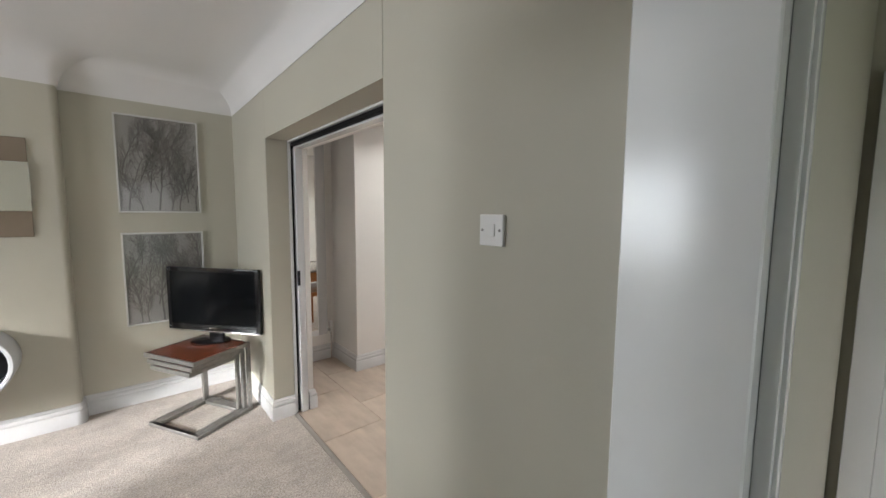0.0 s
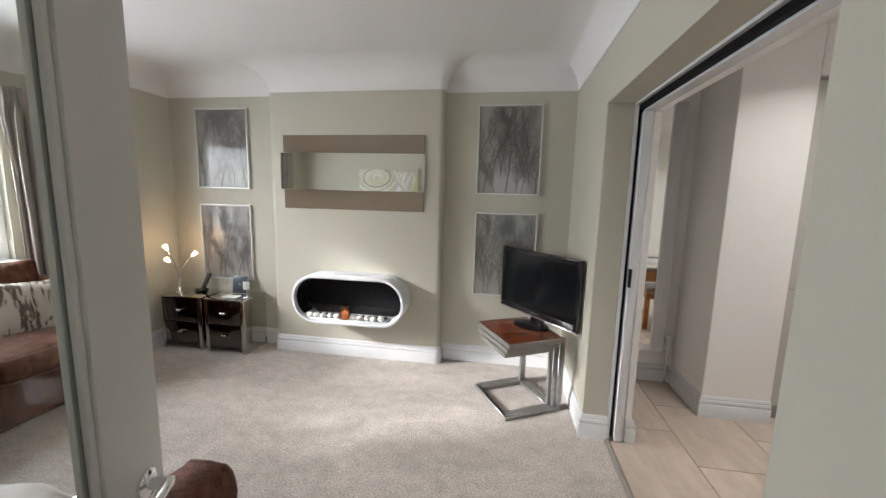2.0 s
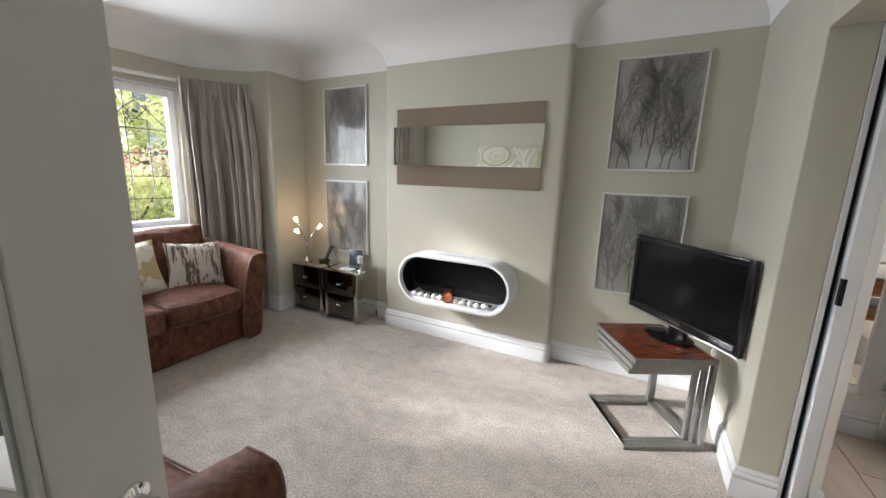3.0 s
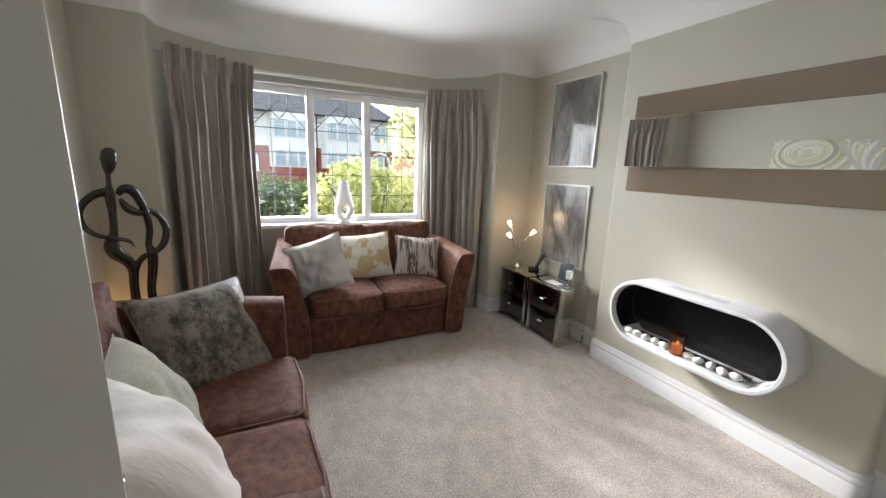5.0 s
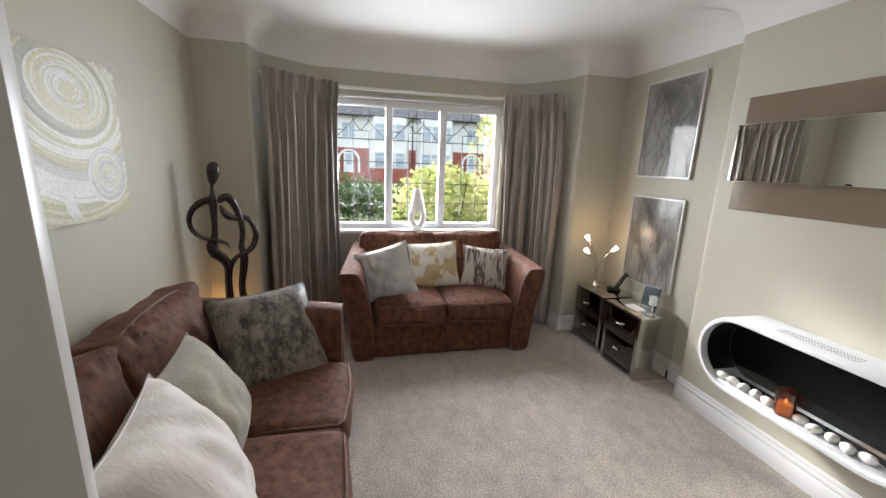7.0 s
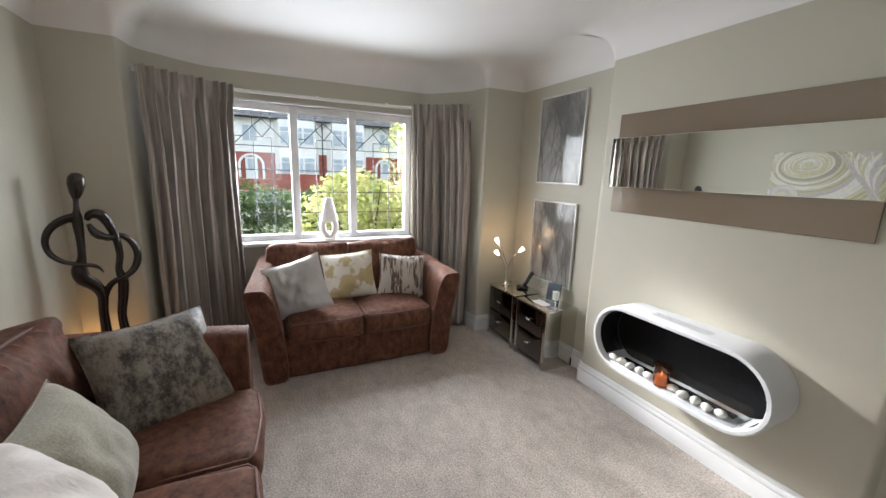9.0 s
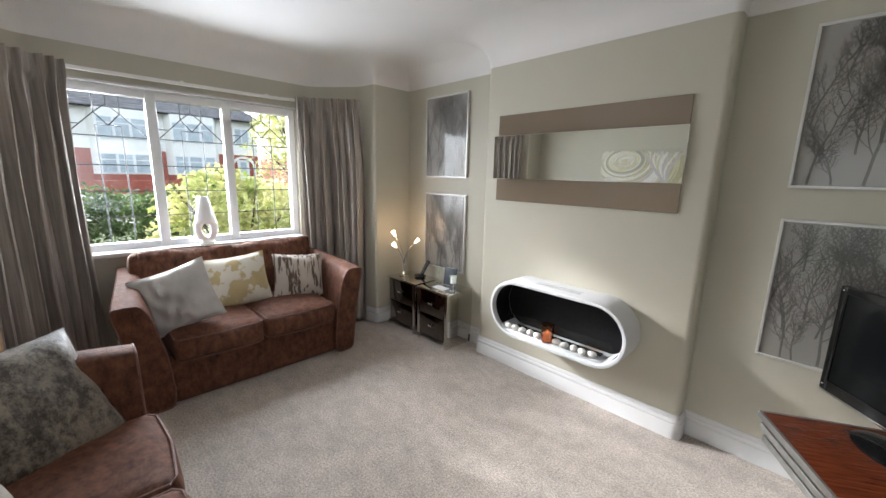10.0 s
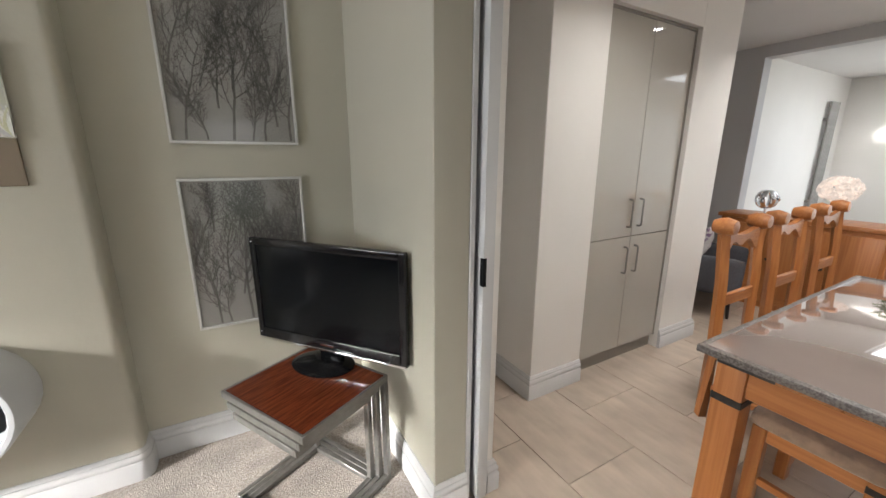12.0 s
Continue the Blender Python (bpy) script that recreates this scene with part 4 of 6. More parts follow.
# ---- tree pictures ----
def branches(w, h, seed):
    """Bare tree twigs as thin printed strokes within a sheet of that size."""
    rng = random.Random(seed)
    bm = bmesh.new()

    def stroke(x, z, ang, length, width, n, bend):
        pts, prev = [(x, z, ang)], None
        for k in range(n):
            ang += bend / n + rng.uniform(-0.13, 0.13)
            x += math.sin(ang) * length / n
            z += math.cos(ang) * length / n
            pts.append((x, z, ang))
        for k, (px, pz, pa) in enumerate(pts):
            if not (0.004 < px < w - 0.004 and 0.004 < pz < h - 0.004):
                return pts[:k]
            ww = width * (1 - 0.5 * k / n)
            cx, cz = math.cos(pa) * ww, -math.sin(pa) * ww
            a = bm.verts.new((px - cx, -0.0006, pz - cz)), bm.verts.new((px + cx, -0.0006, pz + cz))
            if prev:
                bm.faces.new((prev[0], prev[1], a[1], a[0]))
            prev = a
        return pts

    def dot(x, z, r):
        if 0.006 < x < w - 0.006 and 0.006 < z < h - 0.006:
            bm.faces.new([bm.verts.new((x + r * math.cos(a), -0.0007, z + r * math.sin(a))) for a in (0, 1.05, 2.1, 3.14, 4.2, 5.25)])

    def grow(x, z, ang, length, width, order):
        n = 9 if order == 0 else 6
        pts = stroke(x, z, ang, length, width, n, rng.uniform(-0.7, 0.7) if order == 0 else -math.copysign(rng.uniform(0.2, 0.9), ang))
        if order == 2:
            for px, pz, pa in pts[1:]:
                dot(px + rng.uniform(-0.006, 0.006), pz + rng.uniform(-0.006, 0.006), rng.uniform(0.0014, 0.0026))
            return
        side = rng.choice((-1, 1))
        for k, (px, pz, pa) in enumerate(pts):
            if k < (2 if order == 0 else 1):
                continue
            for twin in range(2 if order == 0 and k % 2 else 1):
                side = -side
                f = 1 - 0.6 * k / n
                grow(px, pz, pa + side * rng.uniform(0.45, 0.95), length * rng.uniform(0.34, 0.52) * (0.55 + 0.45 * f), width * 0.52 * (0.6 + 0.4 * f), order + 1)

    for tx, tz, th in ((0.12, 0.0, 0.56), (0.44, 0.0, 0.78), (0.72, 0.0, 0.50), (0.94, 0.0, 0.66), (0.26, 0.32, 0.44), (0.60, 0.40, 0.44), (0.84, 0.42, 0.40), (0.03, 0.44, 0.44), (0.18, 0.66, 0.34), (0.42, 0.66, 0.32), (0.68, 0.68, 0.32), (0.92, 0.68, 0.32), (0.28, 0.0, 0.30), (0.58, 0.0, 0.32), (0.84, 0.10, 0.40), (0.36, 0.20, 0.42), (0.10, 0.22, 0.40), (0.72, 0.24, 0.42), (0.50, 0.55, 0.40), (0.97, 0.30, 0.42)):
        grow(w * tx + rng.uniform(-0.02, 0.02) + 0.006, max(0.006, h * tz), rng.uniform(-0.15, 0.15), h * th, 0.0062 * (0.5 + th * 0.6), 0)
    return bm


M["print"] = mat("silver_grey_print", (0.335, 0.318, 0.292), 0.45, stain=0.06, sscale=8, grain=0.06, scale=300)
M["ink"] = mat("dark_grey_ink", (0.18, 0.166, 0.152), 0.5, grain=0.2)
M["picture_frame"] = mat("silver_white_frame", (0.60, 0.59, 0.57), 0.3, metal=0.3, stain=0.05)
for x0, x1, z0, z1, seed in ((0.125, 0.652, 1.505, 2.24, 1), (0.125, 0.652, 0.625, 1.352, 2), (-2.548, -2.006, 1.505, 2.24, 3), (-2.548, -2.006, 0.625, 1.355, 4)):
    w, h = x1 - x0, z1 - z0
    pic = thing("picture", "framed grey print of bare winter trees behind glass", "picture", x0, 4.449, z0, group="tree pictures")
    bm = bmesh.new()
    f = 0.012
    box(0, -0.022, 0, w, -0.001, f, 0.002, 1, bm), box(0, -0.022, h - f, w, -0.001, h, 0.002, 1, bm)
    box(0, -0.022, f, f, -0.001, h - f, 0.002, 1, bm), box(w - f, -0.022, f, w, -0.001, h - f, 0.002, 1, bm)
    part("frame", bm, "picture_frame", pic)
    sheet = part("print", box(f, -0.012, f, w - f, -0.002, h - f), "print", pic)
    part("tree_print", branches(w - 2 * f, h - 2 * f, seed), "ink", sheet, m=pose(f, -0.0122, f))
    part("glazing", box(f, -0.0185, f, w - f, -0.0165, h - f), "picture_glass", pic).visible_shadow = False


# ---- mirrored bedside cabinets ----
def mirrored_cabinet(label, x, y, turn, w=0.42, d=0.315, h=0.51):
    c = thing("mirrored_cabinet", label, "cabinet", x, y, 0, turn, group="mirrored bedside cabinets")
    part("body", box(-w / 2 + 0.006, 0.012, 0.07, w / 2 - 0.006, d, h - 0.012, 0.002, 1), "blackmat", c)
    part("top", box(-w / 2 - 0.006, -0.006, h - 0.012, w / 2 + 0.006, d, h, 0.003, 2), "antique", c, "grey mirror glass top")
    for s in (-1, 1):
        x0, x1 = sorted((s * w / 2, s * (w / 2 - 0.006)))
        part("side_panel", box(x0, 0.012, 0.0, x1, d, h - 0.013, 0.001, 1), "antique", c, "mirror glass side")
        x0, x1 = sorted((s * w / 2, s * (w / 2 - 0.034)))
        part("front_stile", box(x0, 0.0, 0, x1, 0.0115, h - 0.013, 0.004, 2), "antique", c)
        part("back_leg", box(x0, d - 0.03, 0, x1, d - 0.001, 0.07), "blackmat", c)
    zs = ((h - 0.235, h - 0.022), (0.085, h - 0.245))
    for z0, z1 in zs:
        dr = part("drawer", box(-w / 2 + 0.037, -0.004, z0, w / 2 - 0.037, 0.0118, z1, 0.005, 2), "smoke", c, "dark mirrored drawer front")
        bm = lathe([(0, 0), (0.009, 0.0), (0.006, 0.008), (0.006, 0.016), (0, 0.016)], 12, pose(0, 0, 0, 90))
        for s in (-1, 1):
            join(bm, lathe([(0, 0), (0.008, 0.003), (0.010, 0.012), (0.007, 0.021), (0, 0.023)], 12, pose(s * 0.003, -0.016, s * 0.001, 0, s * 75, 0)))
        part("knob", bm, "chrome", dr, "crystal bow knob", m=pose(0, -0.004, (z0 + z1) / 2))
    part("apron", box(-w / 2 + 0.035, 0.002, 0.06, w / 2 - 0.035, 0.0118, 0.083, 0.002, 1), "smoke", c)
    return c


mirrored_cabinet("mirrored two-drawer bedside cabinet with the lamp", -2.548, 4.125, 0)
mirrored_cabinet("mirrored two-drawer bedside cabinet beside the chimney breast", -2.093, 4.118, 0, 0.395, 0.325)

CT = 0.511
lamp = thing("table_lamp", "chrome three-branch flower lamp with lit glass buds", "table lamp", -2.66, 4.25, CT)
part("base", lathe([(0, 0), (0.05, 0), (0.05, 0.006), (0.03, 0.016), (0.011, 0.035), (0.008, 0.05), (0, 0.05)], 24), "chrome", lamp)
M["bud"] = mat("lit_frosted_glass", (1.0, 0.70, 0.42), 0.4, emit=0.85)
stems = [((0, 0, 0.04), (0.0, 0.0, 0.18), (0.01, -0.06, 0.32), (0.03, -0.13, 0.42)), ((0, 0, 0.04), (0.01, 0.0, 0.17), (0.06, 0.02, 0.28), (0.10, 0.05, 0.34)), ((0, 0, 0.04), (0.0, -0.01, 0.15), (0.01, -0.06, 0.25), (0.03, -0.12, 0.31))]
for st in stems:
    line = smooth_line(st, 7)
    stem = part("stem", tube(line, 0.0045, 8), "chrome", lamp)
    d = (line[-1] - line[-3]).normalized()
    m = Matrix.Translation(line[-1]) @ d.to_track_quat("Z", "Y").to_matrix().to_4x4()
    part("bud_cap", lathe([(0, -0.006), (0.009, -0.004), (0.011, 0.006), (0.005, 0.01)], 12, m), "chrome", stem)
    part("bud", lathe([(0.005, 0.004), (0.013, 0.016), (0.016, 0.03), (0.014, 0.042), (0.022, 0.062), (0.018, 0.06), (0.010, 0.042), (0.0, 0.014)], 14, m), "bud", stem, "lit frosted glass flower")
bulb = new("lamp_glow", bpy.data.lights.new("lamp_glow", "POINT"))
bulb.data.energy, bulb.data.color, bulb.data.shadow_soft_size = 0.20, (1.0, 0.66, 0.36), 0.05
bulb.location = (-2.58, 4.20, 1.02)

ph = thing("telephone", "black cordless telephone on its charging stand", "telephone", -2.50, 4.33, CT, -20)
part("stand", soft_box(0.085, 0.10, 0.03, 0.012, 5), "black", ph)
part("handset", soft_box(0.048, 0.026, 0.165, 0.011, 6), "black", ph, m=pose(0, 0.012, 0.016, -28))
sp = thing("clock", "flat dark blue-grey glass desk clock leaning on the wall", "clock", -2.10, 4.345, CT, 6)
part("panel", box(-0.07, -0.006, 0.0, 0.07, 0.006, 0.165, 0.003, 2), mat("slate_blue_glass", (0.05, 0.062, 0.078), 0.3, stain=0.1), sp, m=pose(0, 0, 0.002, -9))
part("dial", lathe([(0, 0), (0.010, 0), (0.009, 0.0015), (0, 0.002)], 16, pose(0, -0.006, 0.085, 90)), "steel", sp, m=pose(0, 0, 0.002, -9))
part("stand", box(-0.03, 0.035, 0.0, 0.03, 0.06, 0.004), "steel", sp)
cd = thing("candlestick", "white candle in a stemmed glass goblet with chrome foot", "candle holder", -1.955, 4.25, CT)
part("stick", lathe([(0, 0), (0.034, 0), (0.032, 0.005), (0.006, 0.012), (0.005, 0.058), (0.014, 0.066), (0, 0.068)], 18), "chrome", cd)
part("candle", lathe([(0, 0.074), (0.026, 0.074), (0.027, 0.138), (0.022, 0.141), (0, 0.138)], 18), "ceramic", cd)
part("bowl", lathe([(0.006, 0.067), (0.027, 0.070), (0.035, 0.088), (0.034, 0.13), (0.031, 0.155), (0.0295, 0.155), (0.0325, 0.13), (0.0335, 0.089), (0.026, 0.072)], 22), "glass", cd)
wg = thing("glass_ornament", "small clear glass goblet on the cabinet", "glass", -2.255, 4.36, CT)
part("goblet", lathe([(0, 0), (0.03, 0), (0.028, 0.004), (0.005, 0.01), (0.004, 0.07), (0.026, 0.09), (0.034, 0.13), (0.031, 0.17), (0.029, 0.17), (0.032, 0.13), (0.022, 0.092), (0, 0.078)], 20), "glass", wg)
bd = thing("notecard", "small white card lying on the mirrored cabinet", "card", -2.10, 4.23, CT)
part("card", box(-0.07, -0.04, 0, 0.07, 0.04, 0.003), "ceramic", bd)


# ---- nest of tables and television ----
TQ = math.degrees(math.atan2(0.215, 0.39))
nest_at = (0.441, 3.549)


def nest_table(label, w, d, h, ox, oy):
    """Local x runs along the front, y to the back; legs on the far x side."""
    m = pose(nest_at[0], nest_at[1], 0, 0, 0, TQ) @ pose(ox, oy, 0)
    t = tagged(new("nest_table"), label, "side table", "nest of tables")
    t.matrix_basis = m
    b = 0.026
    rim = bmesh.new()
    box(0, 0, h - 0.03, w, b * 0.5, h, 0.002, 1, rim), box(0, d - b * 0.5, h - 0.03, w, d, h, 0.002, 1, rim)
    box(0, b * 0.5, h - 0.03, b * 0.5, d - b * 0.5, h, 0.002, 1, rim), box(w - b * 0.5, b * 0.5, h - 0.03, w, d - b * 0.5, h, 0.002, 1, rim)
    part("top_frame", rim, "steel", t)
    part("tabletop", box(b * 0.5, b * 0.5, h - 0.025, w - b * 0.5, d - b * 0.5, h - 0.001), "cherry", t, "cherry wood veneer top")
    for y0 in (0, d - b):
        part("leg", box(w - b, y0, b, w, y0 + b, h - 0.03, 0.003, 1), "steel", t)
        part("foot_rail", box(0, y0, 0, w, y0 + b, b, 0.003, 1), "steel", t)
    part("cross_rail", box(0, b, 0, b, d - b, b, 0.003, 1), "steel", t)
    part("cross_rail", box(w - b, b, 0, w, d - b, b, 0.003, 1), "steel", t)
    return t


nest_table("largest pewter and cherry nest table holding the television", 0.445, 0.498, 0.535, 0, 0)
nest_table("middle pewter and cherry nest table slid underneath", 0.415, 0.444, 0.493, 0.003, 0.027)
nest_table("smallest pewter and cherry nest table slid underneath", 0.385, 0.390, 0.451, 0.006, 0.054)

tv_dir = math.degrees(math.atan2(-0.777, 0.63))
tv = tagged(new("television"), "black flat-screen television on a swivel stand", "television")
tv.matrix_basis = pose(0.375 + 0.63 * 0.40, 4.289 - 0.777 * 0.40, 0.535, 0, 0, tv_dir)
part("stand_base", lathe([(0, 0), (0.15, 0), (0.152, 0.006), (0.12, 0.016), (0.05, 0.024), (0, 0.024)], 32, Matrix.Diagonal((1, 0.72, 1, 1))), "black", tv, m=pose(-0.02, -0.01, 0.001))
part("stand_neck", box(-0.06, 0.02, 0.02, 0.06, 0.05, 0.12, 0.008, 2), "black", tv)
bm = bmesh.new()
W, H0, H1 = 0.40, 0.062, 0.556
box(-W, 0, H0, -W + 0.032, 0.03, H1, 0.006, 3, bm), box(W - 0.032, 0, H0, W, 0.03, H1, 0.006, 3, bm)
box(-W + 0.03, 0, H1 - 0.034, W - 0.03, 0.03, H1, 0.006, 3, bm), box(-W + 0.03, 0, H0, W - 0.03, 0.03, H0 + 0.056, 0.006, 3, bm)
part("bezel", bm, "black", tv)
part("screen", box(-W + 0.03, 0.006, H0 + 0.054, W - 0.03, 0.02, H1 - 0.032), "screen", tv, "dark switched-off screen")
part("rear_shell", box(-W + 0.06, 0.029, H0 + 0.03, W - 0.09, 0.075, H1 - 0.05, 0.02, 3), "blackmat", tv)
part("lower_strip", box(-W + 0.004, -0.003, H0 - 0.001, W - 0.004, 0.012, H0 + 0.010, 0.003, 2), "chrome", tv, "silver lower edge")
part("badge", box(-0.035, -0.0015, H0 + 0.024, 0.035, 0.001, H0 + 0.034, 0.0005, 1), "chrome", tv)
for z in (H0 + 0.03, H1 - 0.02):
    part("indicator", box(-W + 0.010, -0.001, z, -W + 0.018, 0.001, z + 0.004), "rail", tv)

# ---- swirl canvas ----
M["canvas"] = mat("cream_canvas_ground", (0.50, 0.475, 0.36), 0.6, second=(0.46, 0.44, 0.43), scale=3.0, lo=0.4, hi=0.6, bump=0.3, bscale=300)
for nm, c in (("white", (0.74, 0.73, 0.70)), ("cream", (0.60, 0.58, 0.40)), ("grey", (0.40, 0.38, 0.31)), ("lilac", (0.53, 0.50, 0.51)), ("ochre", (0.47, 0.44, 0.28))):
    M["paint_" + nm] = mat("paint_" + nm, c, 0.4, grain=0.18, scale=60, bump=0.4, bscale=150)
art = thing("canvas_painting", "cream and grey swirl painting on canvas above the sofa", "painting", -1.385, 0.981, 1.585, 180)
part("canvas", box(-0.52, -0.035, -0.33, 0.52, -0.001, 0.335, 0.004, 2), "canvas", art)
paint = {k: bmesh.new() for k in ("white", "cream", "grey", "lilac", "ochre")}
rng = random.Random(21)
lift = [0]


def brush(colour, pts, width):
    bm, prev = paint[colour], None
    lift[0] += 1
    y = -0.0354 - 0.0000065 * lift[0]
    for k, (x, z) in enumerate(pts):
        if abs(x) > 0.512 or not -0.322 < z < 0.327:
            prev = None
            continue
        q = pts[min(k + 1, len(pts) - 1)]
        p = pts[max(k - 1, 0)]
        d = Vector((q[0] - p[0], q[1] - p[1])).normalized()
        w = width * math.sin(math.pi * (0.06 + 0.88 * k / (len(pts) - 1))) ** 0.5
        cur = bm.verts.new((x - d.y * w, y, z + d.x * w)), bm.verts.new((x + d.y * w, y, z - d.x * w))
        if prev:
            bm.faces.new((prev[0], prev[1], cur[1], cur[0]))
        prev = cur


def ellipse(cx, cz, rx, rz, a0, a1, tilt=-0.12, drift=0.0):
    out = []
    for k in range(41):
        a = a0 + (a1 - a0) * k / 40
        g = 1 + drift * k / 40
        x, z = rx * g * math.cos(a), rz * g * math.sin(a)
        out.append((cx + x * math.cos(tilt) - z * math.sin(tilt), cz + x * math.sin(tilt) + z * math.cos(tilt)))
    return out


def swirl(cx, cz, r0, r1, ratio, colours, n, w0, w1, lo=0.0, hi=6.28):
    for k in range(n):
        r = r0 + (r1 - r0) * k / n + rng.uniform(-0.008, 0.008)
        a0 = rng.uniform(lo, hi) if hi - lo > 6 else lo + rng.uniform(-0.25, 0.25)
        a1 = a0 + rng.uniform(3.5, 6.2) if hi - lo > 6 else hi + rng.uniform(-0.25, 0.25)
        brush(rng.choice(colours), ellipse(cx + rng.uniform(-0.006, 0.006), cz + rng.uniform(-0.006, 0.006), r, r * ratio, a0, a1, drift=rng.uniform(0, 0.08)), rng.uniform(w0, w1))


swirl(0.15, 0.16, 0.75, 0.46, 0.80, ["ochre", "cream", "ochre"], 30, 0.020, 0.040, 3.2, 6.2)
swirl(0.20, 0.17, 0.50, 0.38, 0.80, ["lilac", "white", "lilac"], 26, 0.010, 0.020, 3.0, 6.3)
swirl(0.20, 0.17, 0.47, 0.42, 0.80, ["white"], 9, 0.008, 0.016, 3.5, 5.2)
swirl(0.20, 0.18, 0.37, 0.25, 0.72, ["cream", "cream", "white", "ochre"], 34, 0.006, 0.013)
swirl(0.20, 0.19, 0.245, 0.215, 0.64, ["grey"], 9, 0.004, 0.009)
swirl(0.20, 0.19, 0.200, 0.02, 0.64, ["cream", "cream", "cream", "white"], 44, 0.008, 0.016)
swirl(0.20, 0.19, 0.15, 0.03, 0.62, ["ochre", "lilac"], 9, 0.001, 0.0025)
swirl(0.375, -0.15, 0.120, 0.01, 0.92, ["lilac", "lilac", "cream"], 26, 0.007, 0.013)
swirl(0.375, -0.15, 0.125, 0.02, 0.92, ["white"], 9, 0.002, 0.004)
for k in range(5):
    x = 0.07 + 0.012 * k
    brush("white", [(x + 0.05 * (t / 20) ** 2, -0.16 - 0.16 * t / 20) for t in range(21)], 0.006)
for k in range(12):
    x = -0.5 + 0.03 * k
    brush(rng.choice(["white", "lilac", "cream"]), [(x + 0.16 * math.sin(t / 14 + k * 0.2), 0.30 - 0.58 * t / 40) for t in range(41)], rng.uniform(0.010, 0.022))
for k, bm in paint.items():
    tagged(part("paint_layer", bm, "paint_" + k, art, k + " paint strokes"), kind="stuff")

# ---- ceiling light ----
cl = thing("ceiling_light", "crystal flush ceiling light with warm bulbs", "ceiling light", -1.15, 2.95, CEIL)
part("ceiling_plate", lathe([(0, 0), (0.16, 0), (0.17, -0.012), (0.15, -0.02), (0, -0.02)], 28), "chrome", cl)
M["warm_crystal"] = mat("lit_crystal", (1.0, 0.84, 0.66), 0.2, emit=1.3)
for k in range(8):
    a = 2 * math.pi * k / 8
    part("crystal", lathe([(0, -0.02), (0.025, -0.03), (0.03, -0.05), (0.02, -0.07), (0, -0.078)], 10, Matrix.Translation((0.13 * math.cos(a), 0.13 * math.sin(a), 0))), "warm_crystal", cl)

# ---- dining room shell ----
KC = 2.555
bm = bmesh.new()
for x0, y0, x1, y1 in ((1.2505, 0.80, 6.0, 6.0), (7.4, 0.80, 8.5, 6.0), (6.0, 0.80, 7.4, 1.7), (6.0, 3.5, 7.4, 6.0)):
    box(x0, y0, KC, x1, y1, KC + 0.1, 0, 1, bm)
structure(part("kitchen_ceiling", bm, "ceiling"), "white dining room ceiling with a roof window opening", "ceiling")
rw = structure(thing("window_3", "white framed roof window of the extension", "roof window", 6.7, 2.6, KC + 0.1))
for a in ((-0.7, -0.9, 0.7, -0.84), (-0.7, 0.84, 0.7, 0.9), (-0.7, -0.84, -0.64, 0.84), (0.64, -0.84, 0.7, 0.84)):
    part("frame", box(a[0], a[1], -0.02, a[2], a[3], 0.05, 0.004, 1), "upvc", rw)
part("pane", box(-0.64, -0.84, 0.01, 0.64, 0.84, 0.018), "glass", rw).visible_shadow = False
structure(part("wall_recess_back", box(1.205, 4.40, 0, 1.79, 4.5, KC), "wall_white"), "white alcove wall behind the radiator", "wall")
structure(part("wall_recess_side", box(1.79, 3.90, 0, 2.22, 4.5, KC, 0.004, 1), "wall_white"), "white pier beside the tall cupboard", "wall")
structure(part("wall_cupboard_over", box(2.22, 3.90, 2.262, 3.10, 4.5, KC), "wall_white"), "white wall over the tall cupboard", "wall")
structure(part("wall_cupboard_side", box(3.10, 3.90, 0, 3.56, 4.5, KC, 0.004, 1), "wall_white"), "white pier beside the tall cupboard", "wall")
structure(part("wall_nook", box(3.0, 5.2, 0, 8.5, 5.3, KC), "wall_grey"), "grey wall behind the armchair", "wall")
structure(part("wall_nook_side", box(3.46, 4.5, 0, 3.56, 5.2, KC), "wall_grey"), "grey nook wall", "wall")
structure(part("wall_extension_edge", box(5.25, 4.42, 0, 5.40, 5.2, KC), "wall_grey"), "grey wall beside the opening to the extension", "wall")
structure(part("wall_extension_over", box(5.25, 0.98, 2.44, 5.40, 4.42, KC), "wall_grey"), "grey lintel over the extension opening", "wall")
structure(part("wall_dining_south", box(1.25, 0.80, 0, 8.5, 0.98, KC), "wall_white"), "white dining room wall", "wall")
structure(part("wall_extension_north", box(5.40, 4.6, 0, 8.5, 4.7, KC), "wall_white"), "white extension wall", "wall")
for nm, a in (("wall_patio_left", (8.4, 3.6, 0, 8.5, 6.0, KC)), ("wall_patio_right", (8.4, 0.98, 0, 8.5, 1.0, KC)), ("wall_patio_over", (8.4, 1.0, 2.35, 8.5, 3.6, KC))):
    structure(part(nm, box(*a), "wall_white"), "white wall round the patio door", "wall")
pw = thing("window_2", "white framed patio door of the extension", "patio door", 8.45, 2.3, 0)
structure(pw)
for y in (-1.3, -0.45, 0.45, 1.3):
    part("frame", box(-0.03, y - 0.03, 0, 0.03, y + 0.03, 2.35, 0.004, 1), "upvc", pw)
for y in (-0.87, 0, 0.87):
    part("pane", box(-0.003, y - 0.42, 0.02, 0.003, y + 0.42, 2.33), "glass", pw).visible_shadow = False
